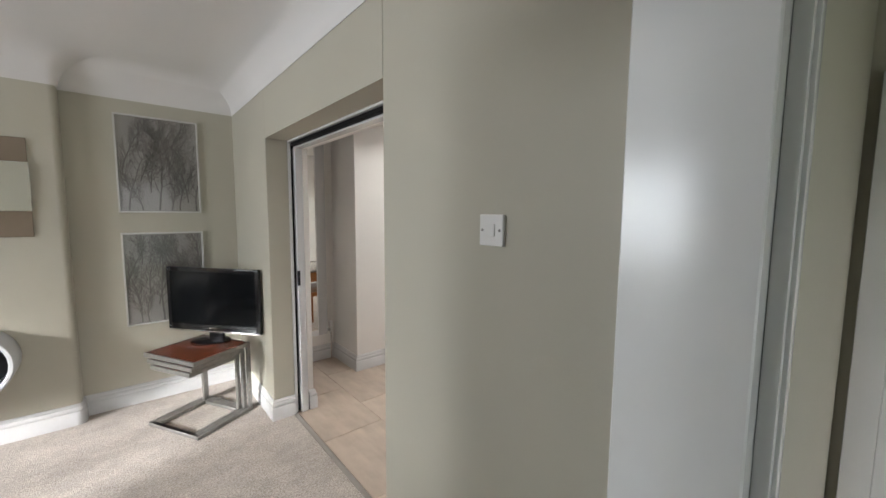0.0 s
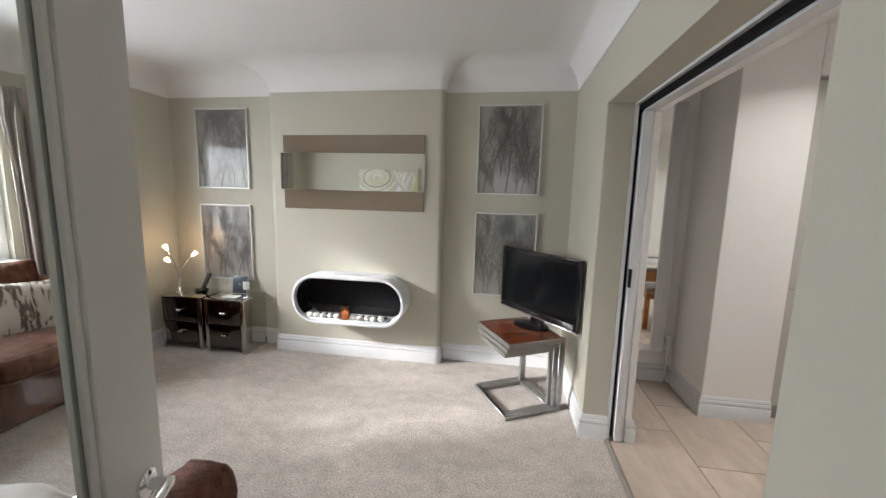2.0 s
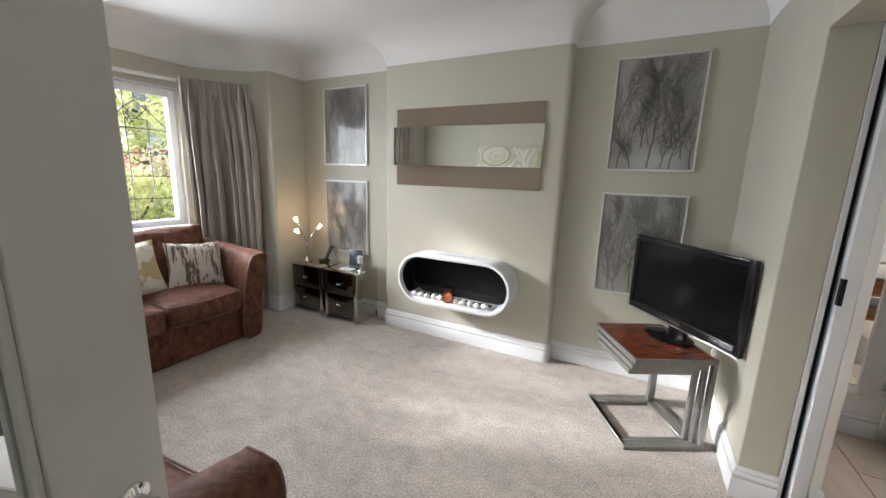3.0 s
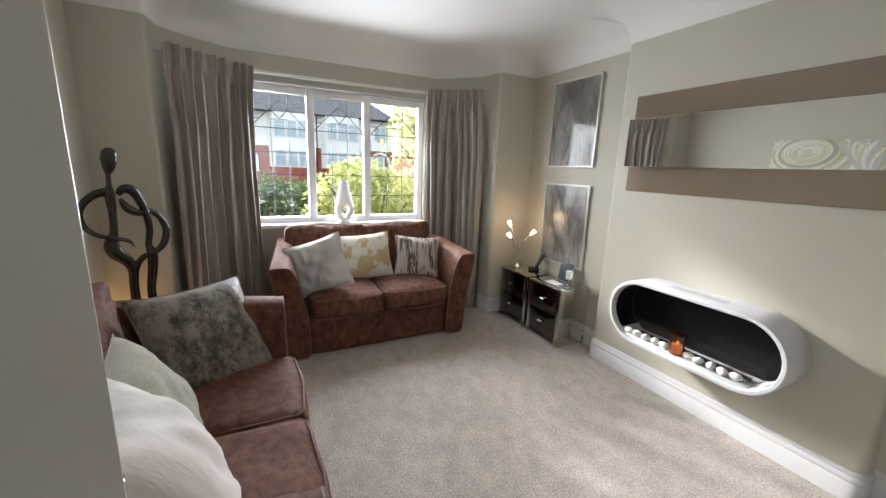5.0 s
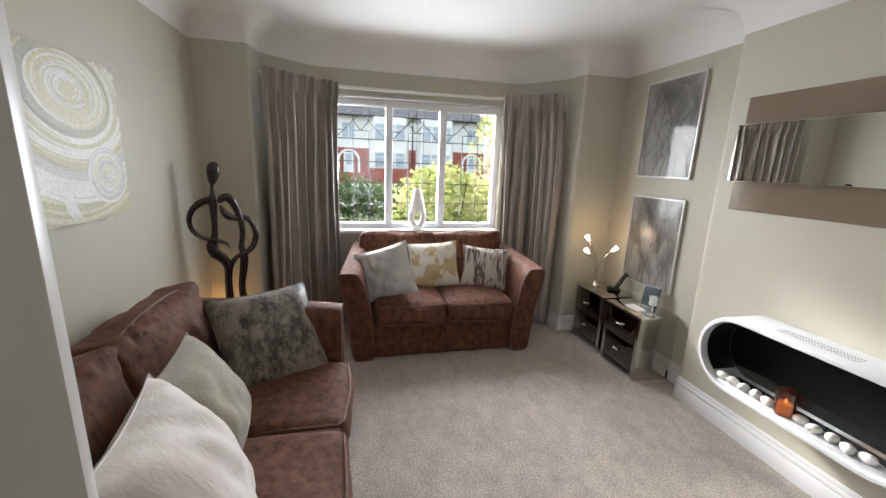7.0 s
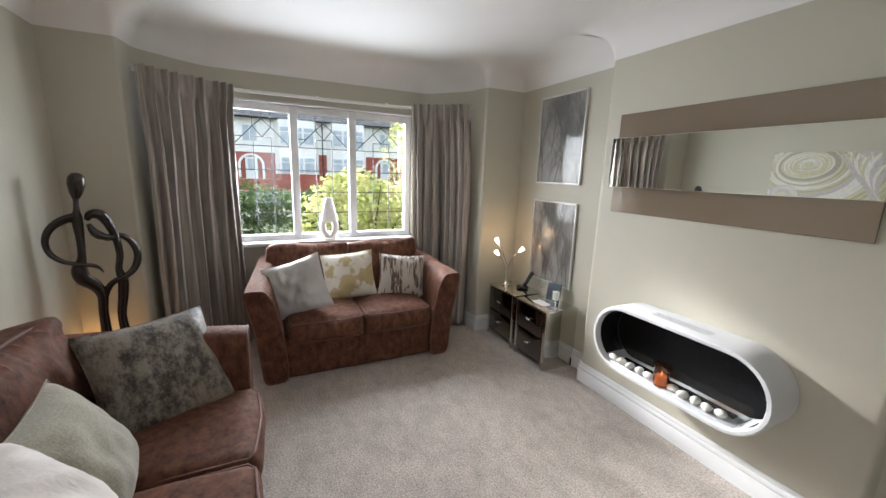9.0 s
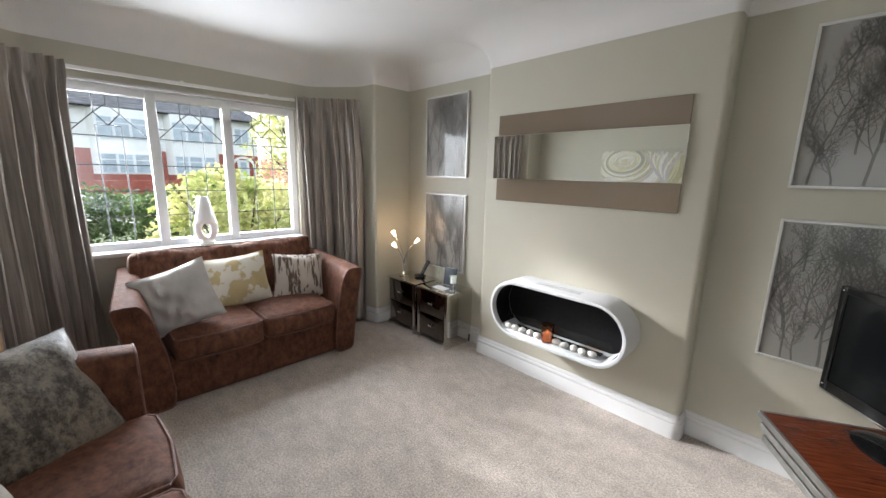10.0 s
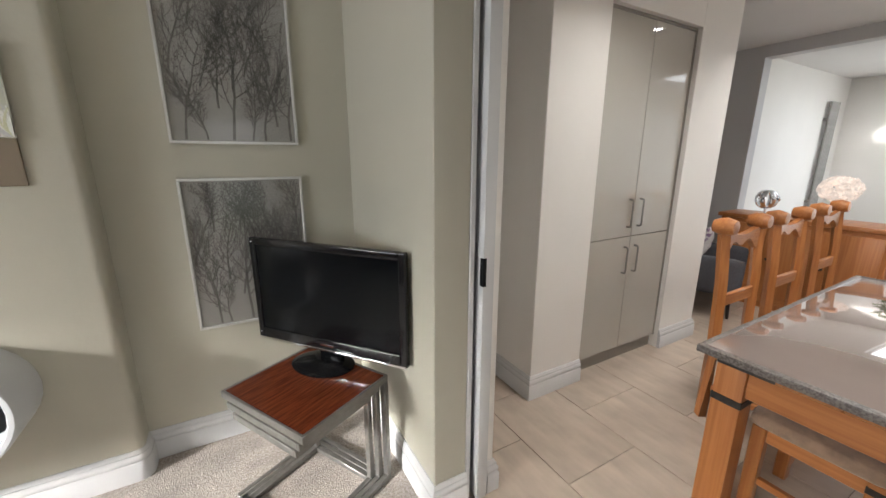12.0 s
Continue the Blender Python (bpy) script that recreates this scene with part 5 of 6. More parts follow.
for pts, nm in ((((1.79, 4.4), (1.79, 3.90), (2.218, 3.90)), "a"), (((3.10, 3.90), (3.56, 3.90), (3.56, 5.1)), "b")):
    line = [Vector(p) for p in pts][::-1]
    bb = part("baseboard_dining", sweep(line, SK), "gloss")
    structure(bb, "white moulded skirting board", "skirting")
structure(part("baseboard_alcove", sweep([Vector((1.77, 4.4)), Vector((1.225, 4.4))], SK), "gloss"), "white moulded skirting board", "skirting")

# tall cupboard
cup = thing("tall_cupboard", "tall grey gloss built-in cupboard with four doors", "cupboard", 2.22, 3.935, 0)
part("carcass", box(0.002, 0.022, 0.10, 0.878, 0.5, 2.26), "kitchen_edge", cup)
part("plinth", box(0.002, 0.03, 0, 0.878, 0.05, 0.10), "kitchen_edge", cup, "grey plinth")
fr = bmesh.new()
box(0.0015, -0.004, 0.1, 0.014, 0.02, 2.245, 0, 1, fr), box(0.866, -0.004, 0.1, 0.8785, 0.02, 2.245, 0, 1, fr), box(0.0015, -0.004, 2.245, 0.8785, 0.02, 2.26, 0, 1, fr)
part("trim", fr, "kitchen_edge", cup)
for x0, x1, hx in ((0.016, 0.438, 0.385), (0.442, 0.864, 0.495)):
    for z0, z1, hz in ((0.105, 0.928, 0.68), (0.932, 2.243, 1.0)):
        dr = part("door", box(x0, 0.0, z0, x1, 0.02, z1, 0.002, 1), "kitchen_door", cup)
        pts = [(hx, 0, hz), (hx, -0.03, hz), (hx, -0.03, hz + 0.18), (hx, 0, hz + 0.18)]
        part("handle", tube(round_tube(pts), 0.0065, 8, 1.0, Vector((1, 0, 0))), "steel", dr, "brushed steel bow handle")

# mirrored radiator in the alcove
mr = thing("mirror_radiator", "tall white radiator with a mirror front", "radiator", 1.43, 4.398, 0.28)
for x0, x1 in ((0.165, 0.255), (-0.255, -0.165)):
    part("panel", box(x0, -0.07, 0, x1, -0.03, 1.94, 0.006, 2), "wall_grey", mr)
part("panel", box(-0.163, -0.075, 0, 0.163, -0.03, 1.94, 0.004, 2), "rail", mr)
part("mirror_glass", box(-0.15, -0.079, 0.06, 0.150, -0.0755, 1.92, 0.001, 1), "mirror", mr)
part("bracket", box(-0.1, -0.03, 1.5, 0.1, 0.0, 1.56), "rail", mr)
v = part("valve", lathe([(0, 0), (0.012, 0), (0.012, 0.05), (0.019, 0.055), (0.019, 0.11), (0, 0.115)], 14, Matrix.Translation((0.30, -0.045, 0.01))), "rail", mr)
part("valve_body", box(0.255, -0.055, 0.02, 0.31, -0.035, 0.045, 0.004, 1), "chrome", mr)
part("pipe", tube([(0.30, -0.045, -0.28), (0.30, -0.045, 0.01)], 0.0075, 8), "chrome", mr)

# ---- dining table and chairs ----
tb = thing("dining_table", "chunky waxed pine dining table with iron straps and glass top", "dining table", 1.86, 2.12, 0)
TL, TWD, TH = 1.76, 0.90, 0.735
for k in range(5):
    part("board", box(0.02, 0.02 + k * 0.172, TH - 0.045, TL - 0.02, 0.188 + k * 0.172, TH, 0.004, 1), "pine", tb)
part("glass_top", box(-0.022, -0.005, TH + 0.001, TL, TWD + 0.03, TH + 0.013, 0.004, 2), mat("table_glass", (0.40, 0.32, 0.285), 0.06, metal=0.4, coat=1.0, stain=0.1, spec=1.0, ior=1.7), tb, "polished glass top with a grey edge")
for x0, y0 in ((0.02, 0.02), (0.02, TWD - 0.12), (TL - 0.12, 0.02), (TL - 0.12, TWD - 0.12)):
    part("leg", box(x0, y0, 0, x0 + 0.10, y0 + 0.10, TH - 0.046, 0.008, 2), "pinev", tb)
    part("iron_strap", box(x0 - 0.002, y0 - 0.002, TH - 0.20, x0 + 0.102, y0 + 0.102, TH - 0.17, 0.002, 1), "iron", tb)
for a in ((0.03, 0.12, 0.06, TWD - 0.12), (TL - 0.06, 0.12, TL - 0.03, TWD - 0.12), (0.12, 0.03, TL - 0.12, 0.06), (0.12, TWD - 0.06, TL - 0.12, TWD - 0.03)):
    part("apron", box(a[0], a[1], TH - 0.15, a[2], a[3], TH - 0.046, 0.004, 1), "piney" if a[3] - a[1] > 0.5 else "pine", tb)
part("corner_iron", box(0.018, TWD - 0.20, TH - 0.045, 0.022, TWD - 0.02, TH - 0.005, 0.001, 1), "iron", tb)
part("edge_iron", box(0.0, 0.0, TH - 0.004, 0.02, TWD + 0.02, TH - 0.001), "iron", tb)


for a in ((-0.028, -0.012, 0.004, TWD + 0.037), (TL - 0.006, -0.012, TL + 0.006, TWD + 0.037), (0.004, -0.012, TL - 0.006, 0.012), (0.004, TWD + 0.013, TL - 0.006, TWD + 0.037)):
    part("edge_trim", box(a[0], a[1], TH - 0.014, a[2], a[3], TH + 0.0145, 0.005, 2), "grey_stone", tb, "mottled grey rounded edge")


def dining_chair(label, x, y, turn, like=None):
    """Local +y is the front; the origin lies under the seat's middle."""
    if like:
        return copy_thing(like, pose(x, y, 0, 0, 0, turn))
    c = thing("dining_chair", label, "chair", x, y, 0, turn, group="pine dining chairs")
    for sx in (-1, 1):
        part("back_post", tube([(sx * 0.185, -0.20, 0), (sx * 0.185, -0.20, 0.45), (sx * 0.187, -0.215, 0.8), (sx * 0.19, -0.245, 1.10)], 0.030, 4, 1.0, Vector((0, 0, 1))), "pinev", c)
        part("finial", lathe([(0, -0.055), (0.035, -0.05), (0.05, 0.0), (0.035, 0.05), (0, 0.055)], 14, pose(sx * 0.19, -0.24, 1.10, 90)), "pine", c)
        part("front_leg", box(sx * 0.185 - 0.025, 0.17, 0, sx * 0.185 + 0.025, 0.22, 0.43, 0.005, 1), "pinev", c)
        part("stretcher", box(sx * 0.185 - 0.014, -0.17, 0.18, sx * 0.185 + 0.014, 0.17, 0.215, 0.004, 1), "piney", c)
        part("side_rail", box(sx * 0.185 - 0.018, -0.18, 0.375, sx * 0.185 + 0.018, 0.18, 0.43, 0.004, 1), "piney", c)
        part("strap", box(sx * 0.185 - 0.027, 0.14, 0.385, sx * 0.185 + 0.027, 0.2215, 0.41, 0.001, 1), "iron", c)
    bm = bmesh.new()
    n = 14
    rows = []
    for k in range(n + 1):
        u = 2 * k / n - 1
        xx = u * 0.17
        lo, hi = 0.965 + 0.035 * math.cos(u * math.pi / 2) - 0.02 * math.cos(u * math.pi * 2.0), 1.075 - 0.035 * math.cos(u * math.pi / 2)
        rows.append([bm.verts.new((xx, yy - 0.01 * (1 - u * u), z)) for yy, z in ((-0.222, lo), (-0.252, lo), (-0.252, hi), (-0.222, hi))])
    for p, q in zip(rows, rows[1:]):
        for k in range(4):
            bm.faces.new((p[k], p[(k + 1) % 4], q[(k + 1) % 4], q[k]))
    bm.faces.new(rows[0]), bm.faces.new(rows[-1])
    part("top_rail", bm, "pine", c)
    part("lower_rail", box(-0.165, -0.222, 0.66, 0.165, -0.198, 0.73, 0.005, 1), "pine", c)
    for sy in (-0.20, 0.195):
        part("seat_rail", box(-0.165, sy - 0.014, 0.375, 0.165, sy + 0.014, 0.43, 0.004, 1), "pine", c)
    part("seat", soft_box(0.40, 0.41, 0.055, 0.022, 8, (0, 0, 0.012)), "suede", c, "tan suede seat pad", m=pose(0, 0.005, 0.425))
    return c


chair = dining_chair("waxed pine dining chair with carved back at the table", 2.74, 3.10, 180)
dining_chair("", 3.34, 3.10, 180, chair)
dining_chair("", 4.06, 3.12, 180, chair)
st = thing("dining_stool", "pine stool with tan suede seat under the table", "stool", 2.24, 2.72, 0)
for sx in (-1, 1):
    for sy in (-1, 1):
        part("leg", box(sx * 0.18 - 0.024, sy * 0.16 - 0.024, 0, sx * 0.18 + 0.024, sy * 0.16 + 0.024, 0.42, 0.005, 1), "pinev", st)
    part("rail", box(sx * 0.18 - 0.015, -0.136, 0.36, sx * 0.18 + 0.015, 0.136, 0.42, 0.003, 1), "piney", st)
    part("stretcher", box(sx * 0.18 - 0.012, -0.136, 0.16, sx * 0.18 + 0.012, 0.136, 0.19, 0.003, 1), "piney", st)
    part("strap", box(sx * 0.18 - 0.026, -0.187, 0.375, sx * 0.18 + 0.026, -0.135, 0.40, 0.001, 1), "iron", st)
for sy in (-1, 1):
    part("rail", box(-0.156, sy * 0.16 - 0.015, 0.36, 0.156, sy * 0.16 + 0.015, 0.42, 0.003, 1), "pine", st)
part("seat", soft_box(0.44, 0.40, 0.07, 0.03, 8, (0, 0, 0.012)), "suede", st, "tan suede seat pad", m=pose(0, 0, 0.415))

# ---- far end of the dining room ----
ac = thing("armchair", "low dark grey fabric armchair on wooden legs", "armchair", 4.36, 4.22, 0, 200)
part("seat", soft_box(0.62, 0.60, 0.18, 0.05, 8, (0, 0, 0.02)), "grey_fabric", ac, m=pose(0, 0, 0.26))
part("backrest", soft_box(0.62, 0.14, 0.52, 0.05, 8, (0, 0.02, 0)), "grey_fabric", ac, m=pose(0, -0.27, 0.30, 10))
for s in (-1, 1):
    part("arm", soft_box(0.10, 0.60, 0.34, 0.04, 6), "grey_fabric", ac, m=pose(s * 0.34, 0, 0.24))
    for q in (-1, 1):
        part("leg", tube([(s * 0.27, q * 0.24, 0.0), (s * 0.25, q * 0.22, 0.27)], [0.013, 0.02], 10), "ebony", ac)
M["floral"] = crushed("floral_print", (0.62, 0.60, 0.60), (0.20, 0.12, 0.22), 16, 0.42, 0.47, 0.8)
cushion("white and mauve floral cushion on the grey armchair", "floral", 0.36, 0.34, 0.13, pose(4.42, 4.36, 0.45, 14, 6, 20), 9)
sb = thing("sideboard", "waxed pine sideboard against the far wall", "sideboard", 4.98, 3.75, 0)
part("carcass", box(-0.20, -0.60, 0.06, 0.20, 0.60, 0.86, 0.006, 1), "pine", sb)
part("top", box(-0.22, -0.63, 0.861, 0.22, 0.63, 0.90, 0.008, 2), "pine", sb)
for k in range(3):
    d = part("door", box(-0.216, -0.57 + k * 0.385, 0.12, -0.2005, -0.20 + k * 0.385, 0.82, 0.006, 2), "pinev", sb)
    part("knob", lathe([(0, 0), (0.012, 0.0), (0.016, 0.02), (0, 0.03)], 12, pose(-0.216, -0.24 + k * 0.385, 0.5, 0, -90)), "iron", d)
part("foot", box(-0.18, -0.58, 0, 0.18, 0.58, 0.06), "pinev", sb)
fl = thing("flower_lamp", "lit table lamp with a globe of cream petals", "table lamp", 4.98, 3.57, 0.90)
part("stand", lathe([(0, 0), (0.07, 0), (0.06, 0.012), (0.01, 0.02), (0.01, 0.16), (0, 0.16)], 18), "chrome", fl)
M["petal"] = mat("lit_petal", (0.82, 0.72, 0.64), 0.6, emit=0.06, stain=0.3, sscale=20)
bm = bmesh.new()
rng = random.Random(5)
for k in range(130):
    d = Vector((rng.gauss(0, 1), rng.gauss(0, 1), rng.gauss(0, 1))).normalized()
    d.z *= 0.72
    q = lathe([(0, 0), (0.022, 0.004), (0.036, 0.016), (0.034, 0.018), (0.02, 0.008), (0, 0.004)], 7)
    join(bm, q, Matrix.Translation(d * 0.12 + Vector((0, 0, 0.28))) @ d.to_track_quat("Z", "Y").to_matrix().to_4x4() @ pose(0, 0, 0, rng.uniform(-30, 30), rng.uniform(-30, 30)))
part("petals", bm, "petal", fl)
orn = thing("silver_ornament", "polished silver swirl ornament on the sideboard", "ornament", 4.98, 4.07, 0.90)
bm = lathe([(0, 0), (0.05, 0), (0.045, 0.01), (0.008, 0.02), (0.008, 0.06), (0, 0.06)], 18)
for k in range(3):
    ring = [(0.085 * math.cos(a) * math.cos(k), 0.085 * math.cos(a) * math.sin(k), 0.145 + 0.085 * math.sin(a)) for a in [2 * math.pi * j / 24 for j in range(25)]]
    join(bm, tube(ring, 0.022, 8, 0.5, Vector((0, 0, 1)), cap=False))
part("body", bm, "chrome", orn)
bl = thing("black_stool", "black leather bench seat by the far wall", "bench", 5.6, 2.95, 0)
part("seat", soft_box(0.5, 0.9, 0.5, 0.03, 6), "black", bl, m=pose(0, 0, 0.12))
for sx in (-1, 1):
    for sy in (-1, 1):
        part("leg", lathe([(0, 0), (0.02, 0), (0.02, 0.13), (0, 0.13)], 10), "steel", bl, m=pose(sx * 0.2, sy * 0.38, 0))
pl = thing("potted_plant", "large leafy green houseplant in a pale pot", "plant", 6.7, 3.1, 0)
part("pot", lathe([(0, 0), (0.14, 0), (0.19, 0.4), (0.17, 0.4), (0.15, 0.36), (0, 0.36)], 20), "ceramic", pl)
vr = thing("tall_radiator", "tall dark tubular radiator on the white wall", "radiator", 7.7, 4.60, 0.6)
for k in range(6):
    part("tube", lathe([(0, 0), (0.018, 0), (0.018, 1.6), (0, 1.6)], 10), "steel", vr, m=pose(k * 0.05, -0.05, 0))
part("bracket", box(-0.02, -0.05, 0.2, 0.27, 0.0, 0.24), "steel", vr)
part("bracket", box(-0.02, -0.05, 1.35, 0.27, 0.0, 1.39), "steel", vr)
M["spot"] = mat("lit_spot", (1.0, 0.93, 0.82), 0.4, emit=6.5)
for x, y in ((2.2, 1.8), (2.2, 3.2), (3.8, 1.8), (3.8, 3.2)):
    s = thing("downlight", "recessed round ceiling downlight, lit", "downlight", x, y, KC, group="ceiling downlights")
    part("rim", lathe([(0.045, 0.0), (0.045, -0.004), (0.032, -0.005), (0.032, 0.0)], 20), "chrome", s)
    part("lens", lathe([(0, -0.001), (0.031, -0.001), (0.031, -0.003), (0, -0.003)], 20), "spot", s)


# ---- foliage ----
def leaf_cloud(centre, radii, count, size, seed, lumps=9):
    rng = random.Random(seed)
    blobs = [(Vector((rng.uniform(-0.7, 0.7), rng.uniform(-0.7, 0.7), rng.uniform(-0.5, 0.8))), rng.uniform(0.35, 0.62)) for k in range(lumps)]
    verts, faces = [], []
    for k in range(count):
        b, r = rng.choice(blobs)
        d = Vector((rng.gauss(0, 1), rng.gauss(0, 1), rng.gauss(0, 1))).normalized() * r * rng.uniform(0.55, 1.05)
        p = b + d
        p = Vector((p.x * radii[0] + centre[0], p.y * radii[1] + centre[1], max(0.02, p.z * radii[2] + centre[2])))
        a, w = Euler((rng.uniform(-1, 1), rng.uniform(-1, 1), rng.uniform(0, 6.3))).to_matrix(), size * rng.uniform(0.6, 1.3)
        i = len(verts)
        for q in ((-0.5, 0, 0), (0, -0.28, 0.06), (0.55, 0, -0.08), (0, 0.28, 0.06)):
            verts.append(p + a @ Vector(q) * w)
        faces.append((i, i + 1, i + 2, i + 3))
    return verts, faces


def leaves(name, material, parent, *a, **k):
    me = bpy.data.meshes.new(name)
    v, f = leaf_cloud(*a, **k)
    me.from_pydata(v, [], f)
    me.materials.append(M[material])
    ob = new(name, me)
    ob.parent = parent
    return ob


leaves("foliage", "leaf_green", pl, (0, 0, 1.1), (0.45, 0.45, 0.75), 500, 0.16, 3)
part("stem", tube([(0, 0, 0.35), (0.03, 0, 0.8), (0, 0.02, 1.3)], [0.02, 0.016, 0.01], 8), "bark", pl)


def shrub(label, x, y, radii, height, material, count, size, seed, name="shrub", z=-0.5):
    s = thing(name, label, name, x, y, z)
    bm = bmesh.new()
    rng = random.Random(seed)
    for k in range(6):
        a = rng.uniform(0, 6.3)
        join(bm, tube([(0, 0, 0), (0.3 * radii[0] * math.cos(a), 0.3 * radii[1] * math.sin(a), height * 0.5), (0.6 * radii[0] * math.cos(a), 0.6 * radii[1] * math.sin(a), height * 0.9)], [0.03, 0.02, 0.006], 6))
    part("stems", bm, "bark", s)
    leaves("foliage", material, s, (0, 0, height * 0.55), (radii[0], radii[1], height * 0.5), count, size, seed)
    return s


def tree(label, x, y, height, spread, material, count, size, seed):
    s = thing("tree", label, "tree", x, y, level(x) - 0.02)
    rng = random.Random(seed)
    bm = tube([(0, 0, 0), (0.05, 0.03, height * 0.3), (0, 0.1, height * 0.62)], [0.14, 0.10, 0.05], 9)
    for k in range(8):
        a, z = rng.uniform(0, 6.3), height * rng.uniform(0.28, 0.6)
        join(bm, tube([(0, 0.04, z), (spread * 0.4 * math.cos(a), spread * 0.4 * math.sin(a), z + height * 0.14), (spread * 0.75 * math.cos(a), spread * 0.75 * math.sin(a), z + height * 0.24)], [0.05, 0.03, 0.01], 6))
    part("trunk", bm, "bark", s)
    leaves("crown", material, s, (0, 0, height * 0.68), (spread, spread, height * 0.34), count, size, seed, lumps=14)
    return s


# ---- street outside ----
G, GF = -0.25, 0.45
SLOPE = [(60, G), (-4.5, G), (-9.0, 0.05), (-25, GF), (-400, GF)]


def ground_strip(points, y0, y1, lift, deep):
    bm = bmesh.new()
    rows = [[bm.verts.new((x, y, z + d)) for y, d in ((y0, lift), (y1, lift), (y1, -deep), (y0, -deep))] for x, z in points]
    for p, q in zip(rows, rows[1:]):
        for k in range(4):
            bm.faces.new((p[k], p[(k + 1) % 4], q[(k + 1) % 4], q[k]))
    bm.faces.new(rows[0]), bm.faces.new(rows[-1])
    return bm


def level(x):
    for (a, za), (b, zb) in zip(SLOPE, SLOPE[1:]):
        if b <= x <= a:
            return za + (zb - za) * (x - a) / (b - a)
    return G


structure(part("ground", ground_strip(SLOPE, -300, 300, 0, 0.6), "grass"), "lawn and gardens rising gently to the street", "ground")
for nm, xa, xb, lift, mt, lab in (("road", -13.0, -18.5, 0.012, "asphalt", "grey asphalt road"), ("pavement_near", -11.2, -13.0, 0.12, "paving", "paved footway with kerb"), ("pavement_far", -18.5, -20.3, 0.12, "paving", "paved footway with kerb")):
    structure(part(nm, ground_strip([(xa, level(xa)), (xb, level(xb))], -120, 120, lift, 0.2), mt), lab, nm.split("_")[0])


def house(label, x, y, depth=8.0, width=12.2, mirror=1):
    """A pair of semi-detached houses facing +x."""
    h = thing("house", label, "house", x, y, GF)
    e1, e2 = 2.2, 4.65
    part("lower_wall", box(-depth, -width / 2, 0, 0, width / 2, e1), "brick", h, "red brick ground floor")
    part("upper_wall", box(-depth + 0.01, -width / 2 + 0.01, e1, 0.02, width / 2 - 0.01, e2), "render", h, "white rendered upper floor")
    bm = bmesh.new()
    o, rz = 0.45, e2 + 2.6
    corners = [(o, -width / 2 - o), (o, width / 2 + o), (-depth - o, width / 2 + o), (-depth - o, -width / 2 - o)]
    b = [bm.verts.new((a, c, e2 - 0.05)) for a, c in corners]
    r0, r1 = bm.verts.new((-depth / 2, -width / 2 + 2.2, rz)), bm.verts.new((-depth / 2, width / 2 - 2.2, rz))
    bm.faces.new((b[0], b[1], r1, r0)), bm.faces.new((b[2], b[3], r0, r1)), bm.faces.new((b[1], b[2], r1)), bm.faces.new((b[3], b[0], r0)), bm.faces.new(b)
    roof = part("roof", bm, "slate", h, smooth=False)
    bm = bmesh.new()
    for k in range(14):
        t = (k + 0.5) / 14
        xx, zz = o - (o + depth / 2) * t, e2 - 0.05 + (rz - e2 + 0.05) * t
        half = width / 2 + o - (2.2 + o) * t
        box(xx - 0.015, -half, zz + 0.0, xx + 0.015, half, zz + 0.035, 0, 1, bm)
    part("tile_courses", bm, "slate", roof)
    ch = part("chimney", box(-depth / 2 - 0.4, -0.5, rz - 0.6, -depth / 2 + 0.4, 0.5, rz + 1.0), "brick", roof)
    part("gutter", box(o - 0.02, -width / 2 - o, e2 - 0.12, o + 0.09, width / 2 + o, e2 - 0.02), "blackmat", h)
    for s in (-1, 1):
        cy = s * 1.85
        # two-storey bow bay
        bay = part("bay", slab([(0.0, cy - 1.55), (0.55, cy - 1.25), (0.55, cy + 1.25), (0.0, cy + 1.55)], 0, e2 - 0.06), "render", h)
        part("bay_plinth", slab([(0.0, cy - 1.57), (0.57, cy - 1.26), (0.57, cy + 1.26), (0.0, cy + 1.57)], 0, 0.70), "brick", bay)
        for z0, z1 in ((0.75, 1.95), (2.85, 4.1)):
            for k in range(3):
                y0 = cy - 1.20 + k * 0.80
                w = part("window", box(0.53, y0, z0, 0.60, y0 + 0.80, z1, 0.01, 1), "upvc", bay)
                part("pane", box(0.602, y0 + 0.07, z0 + 0.06, 0.606, y0 + 0.73, z1 - 0.42), "screen_far", w)
                part("pane", box(0.602, y0 + 0.07, z1 - 0.36, 0.606, y0 + 0.73, z1 - 0.06), "screen_far", w)
        # porch arch by the party end
        py = s * 5.0
        porch = part("porch", arch_mesh(1.4, 1.95, 0.16, 0.12), "render", h, "white arched porch surround", m=pose(0.02, py, 0, 0, 0, 90))
        part("front_door", box(0.01, py - 0.40, 0.05, 0.05, py + 0.40, 1.85, 0.01, 1), "upvc", h)
        part("door_glass", box(0.052, py - 0.22, 0.9, 0.056, py + 0.22, 1.7), "screen_far", h)
        w = part("window", box(0.0, py - 0.5, 2.95, 0.06, py + 0.5, 4.1, 0.01, 1), "upvc", h)
        for q in (-0.44, 0.03):
            part("pane", box(0.062, py + q, 3.01, 0.066, py + q + 0.41, 4.04), "screen_far", w)
    part("drainpipe", tube([(0.08, 0, 0.0), (0.08, 0, e2 - 0.1)], 0.04, 8), "blackmat", h)
    return h


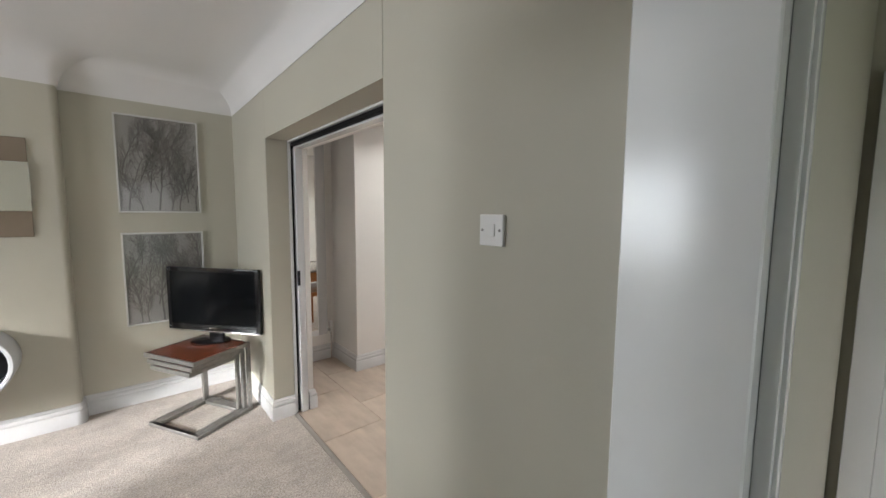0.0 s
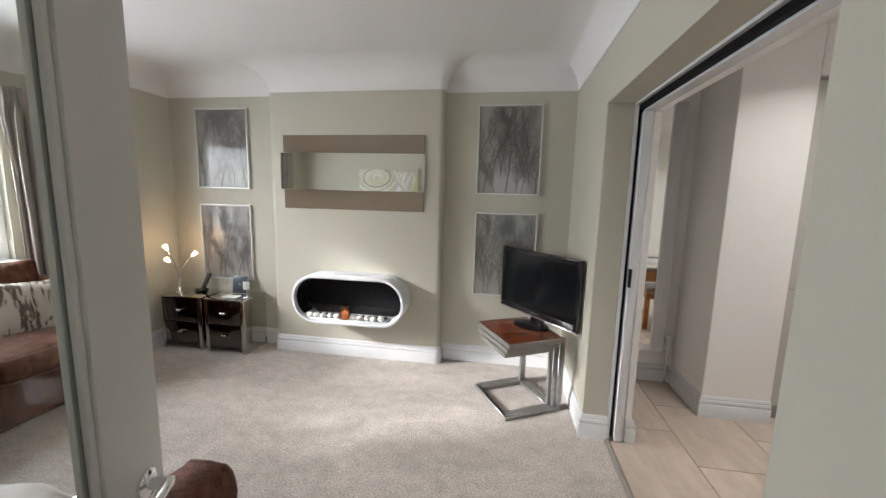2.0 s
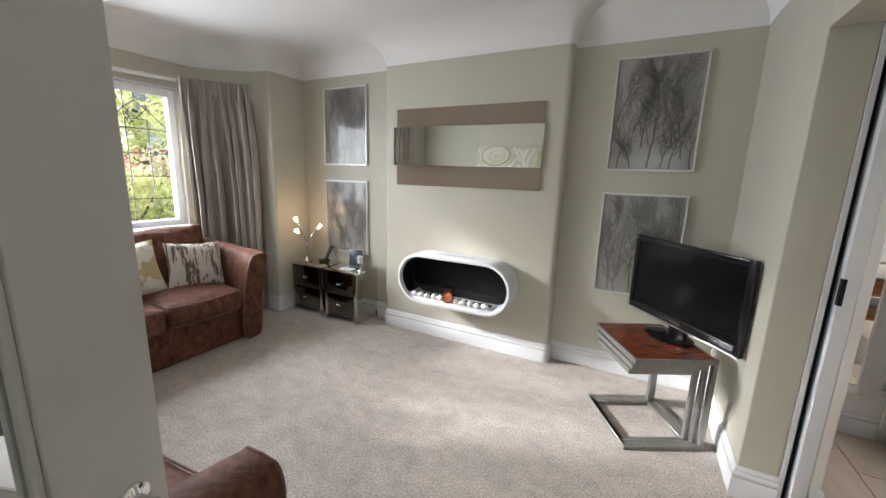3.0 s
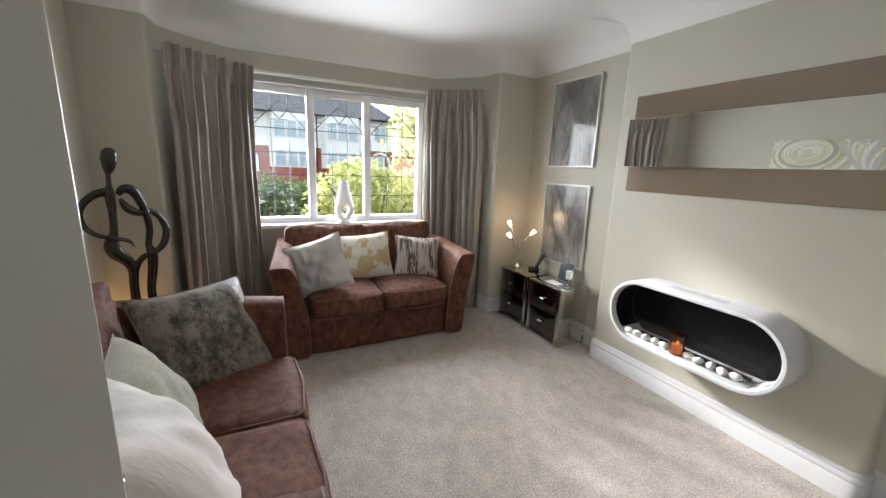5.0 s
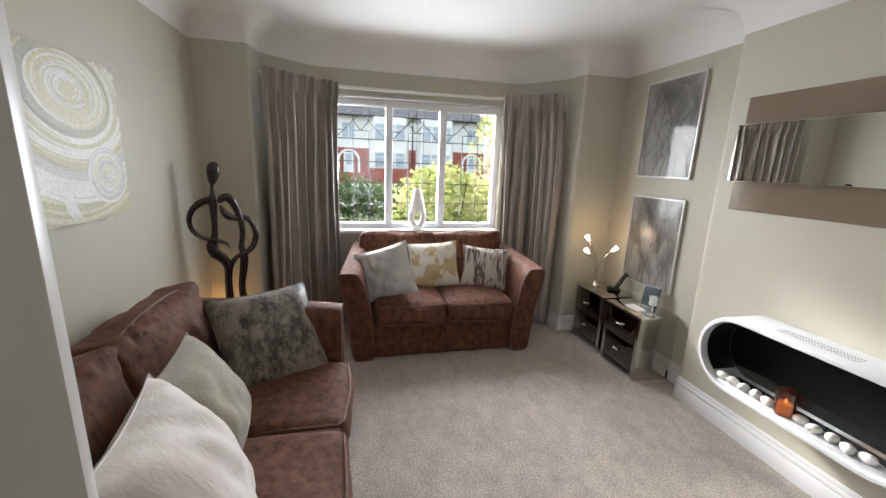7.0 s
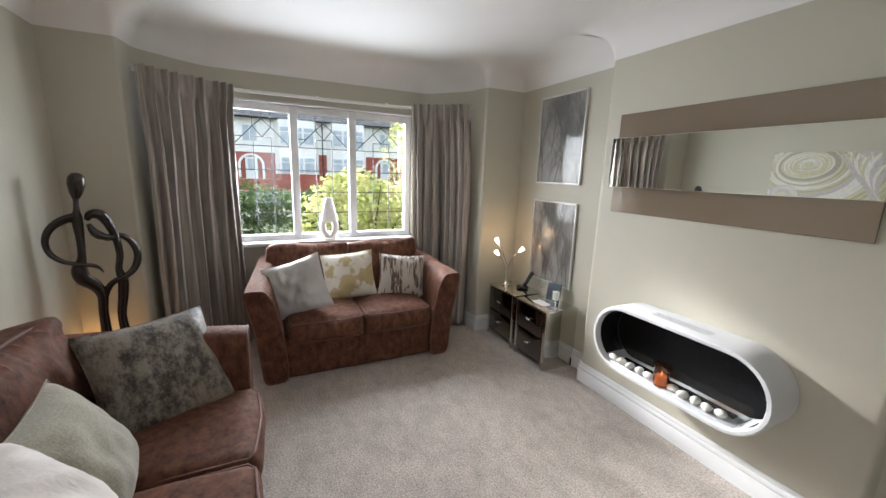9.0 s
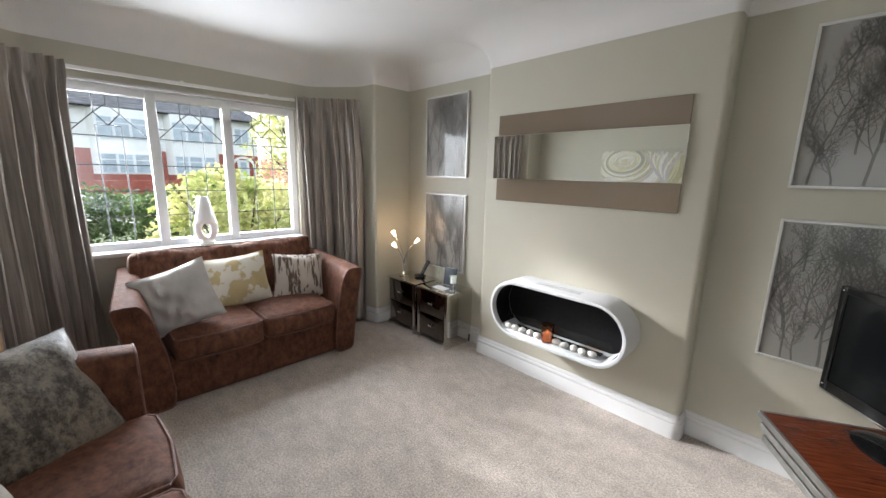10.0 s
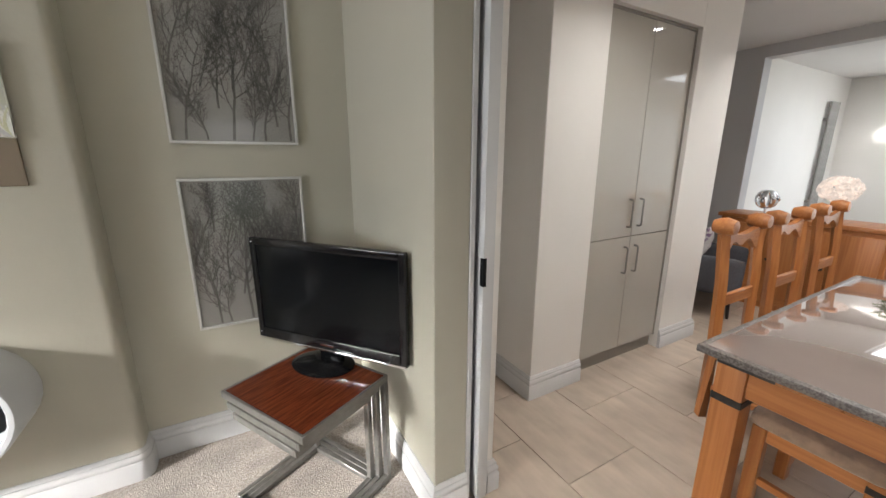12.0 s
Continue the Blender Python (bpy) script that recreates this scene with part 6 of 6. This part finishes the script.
def arch_mesh(w, h, band, depth):
    bm = bmesh.new()
    r = w / 2
    pts = [(-r, 0)] + [(-r * math.cos(a), h - r + r * math.sin(a)) for a in [math.pi * k / 16 for k in range(17)]] + [(r, 0)]
    q = r + band
    pts2 = [(-q, 0)] + [(-q * math.cos(a), h - r + q * math.sin(a)) for a in [math.pi * k / 16 for k in range(17)]] + [(q, 0)]
    R = []
    for (a, b), (c, d) in zip(pts, pts2):
        R.append([bm.verts.new((a, 0, b)), bm.verts.new((c, 0, d)), bm.verts.new((c, -depth, d)), bm.verts.new((a, -depth, b))])
    for p, s in zip(R, R[1:]):
        for k in range(4):
            bm.faces.new((p[k], p[(k + 1) % 4], s[(k + 1) % 4], s[k]))
    bm.faces.new(R[0]), bm.faces.new(R[-1])
    return bm


# opaque far panes; the sky they reflect is put into the pale base colour
M["screen_far"] = mat("far_glass_sky_tint", (0.44, 0.50, 0.55), 0.10, stain=0.2)
house("white rendered and red brick semi-detached houses across the street", -31, 6.4)
house("white rendered and red brick semi-detached houses down the street", -31, 21.5)
house("white rendered and red brick semi-detached houses up the street", -31, -8.6)

shrub("clipped dark green front garden hedge", -7.6, 1.0, (0.55, 2.6), 1.30, "leaf_green", 7000, 0.085, 11, "hedge", level(-7.6) - 0.02)
shrub("bright yellow-green variegated shrub below the window", -5.6, 3.62, (0.85, 1.5), 1.80, "leaf_yellow", 5200, 0.11, 12, z=G)
shrub("orange and cream flowering shrub by the garden wall", -7.6, 5.4, (0.9, 1.3), 1.65, "leaf_blossom", 3600, 0.10, 13, z=level(-7.6))
shrub("green conifer shrub by the pavement", -9.4, 4.35, (0.55, 0.6), 1.35, "leaf_green", 2200, 0.10, 14, z=level(-9.4))
shrub("mixed green garden shrub by the hedge", -8.6, 3.2, (0.6, 0.7), 1.05, "leaf_green", 2400, 0.10, 18, z=level(-8.6))
tree("small yellow-green garden tree", -12, 7.1, 3.6, 1.15, "leaf_yellow", 2400, 0.14, 15)
tree("red-leaved maple down the street", -15, 13.5, 4.2, 1.5, "leaf_red", 2600, 0.16, 16)
tree("broad green street tree behind the maple", -24, 17.5, 7.0, 2.6, "leaf_green", 5000, 0.26, 19)
structure(part("garden_wall_far", box(-21.4, -60, 0.1, -21.15, 60, 1.0), "brick"), "low red brick garden wall across the road", "garden wall")

# ---- tiles of the dining floor ----
structure(part("floor_dining", slab([(1.055, 0.86), (8.6, 0.86), (8.6, 6.0), (1.055, 6.0)], -0.1, -0.006), "grout"), "grey-beige stone tile floor with grout joints", "floor")
TFLOOR = bpy.data.objects["floor_dining"]
TWX, TLY, JO = 0.476, 0.650, 0.004
tile_mesh = None
for i in range(-1, 9):
    x0 = 1.519 + (i - 1) * TWX
    for j in range(-5, 3):
        y0 = 3.330 + j * TLY + (0 if i % 2 else TLY / 2)
        if x0 > 5.4 or x0 + TWX < 1.08 or y0 > 4.6 or y0 + TLY < 1.0:
            continue
        a0, a1, b0, b1 = max(x0, 1.078), x0 + TWX, max(y0, 0.98), y0 + TLY
        whole = a0 == x0 and b0 == y0
        if whole and tile_mesh:
            ob = new("tile", tile_mesh)
            ob.matrix_basis = pose(x0, y0, 0)
            ob.parent = TFLOOR
            continue
        ob = part("tile", box(JO / 2, JO / 2, -0.012, a1 - a0 - JO / 2, b1 - b0 - JO / 2, 0.0, 0.0012, 1), "tile", TFLOOR, m=pose(a0, b0, 0))
        if whole:
            tile_mesh = ob.data
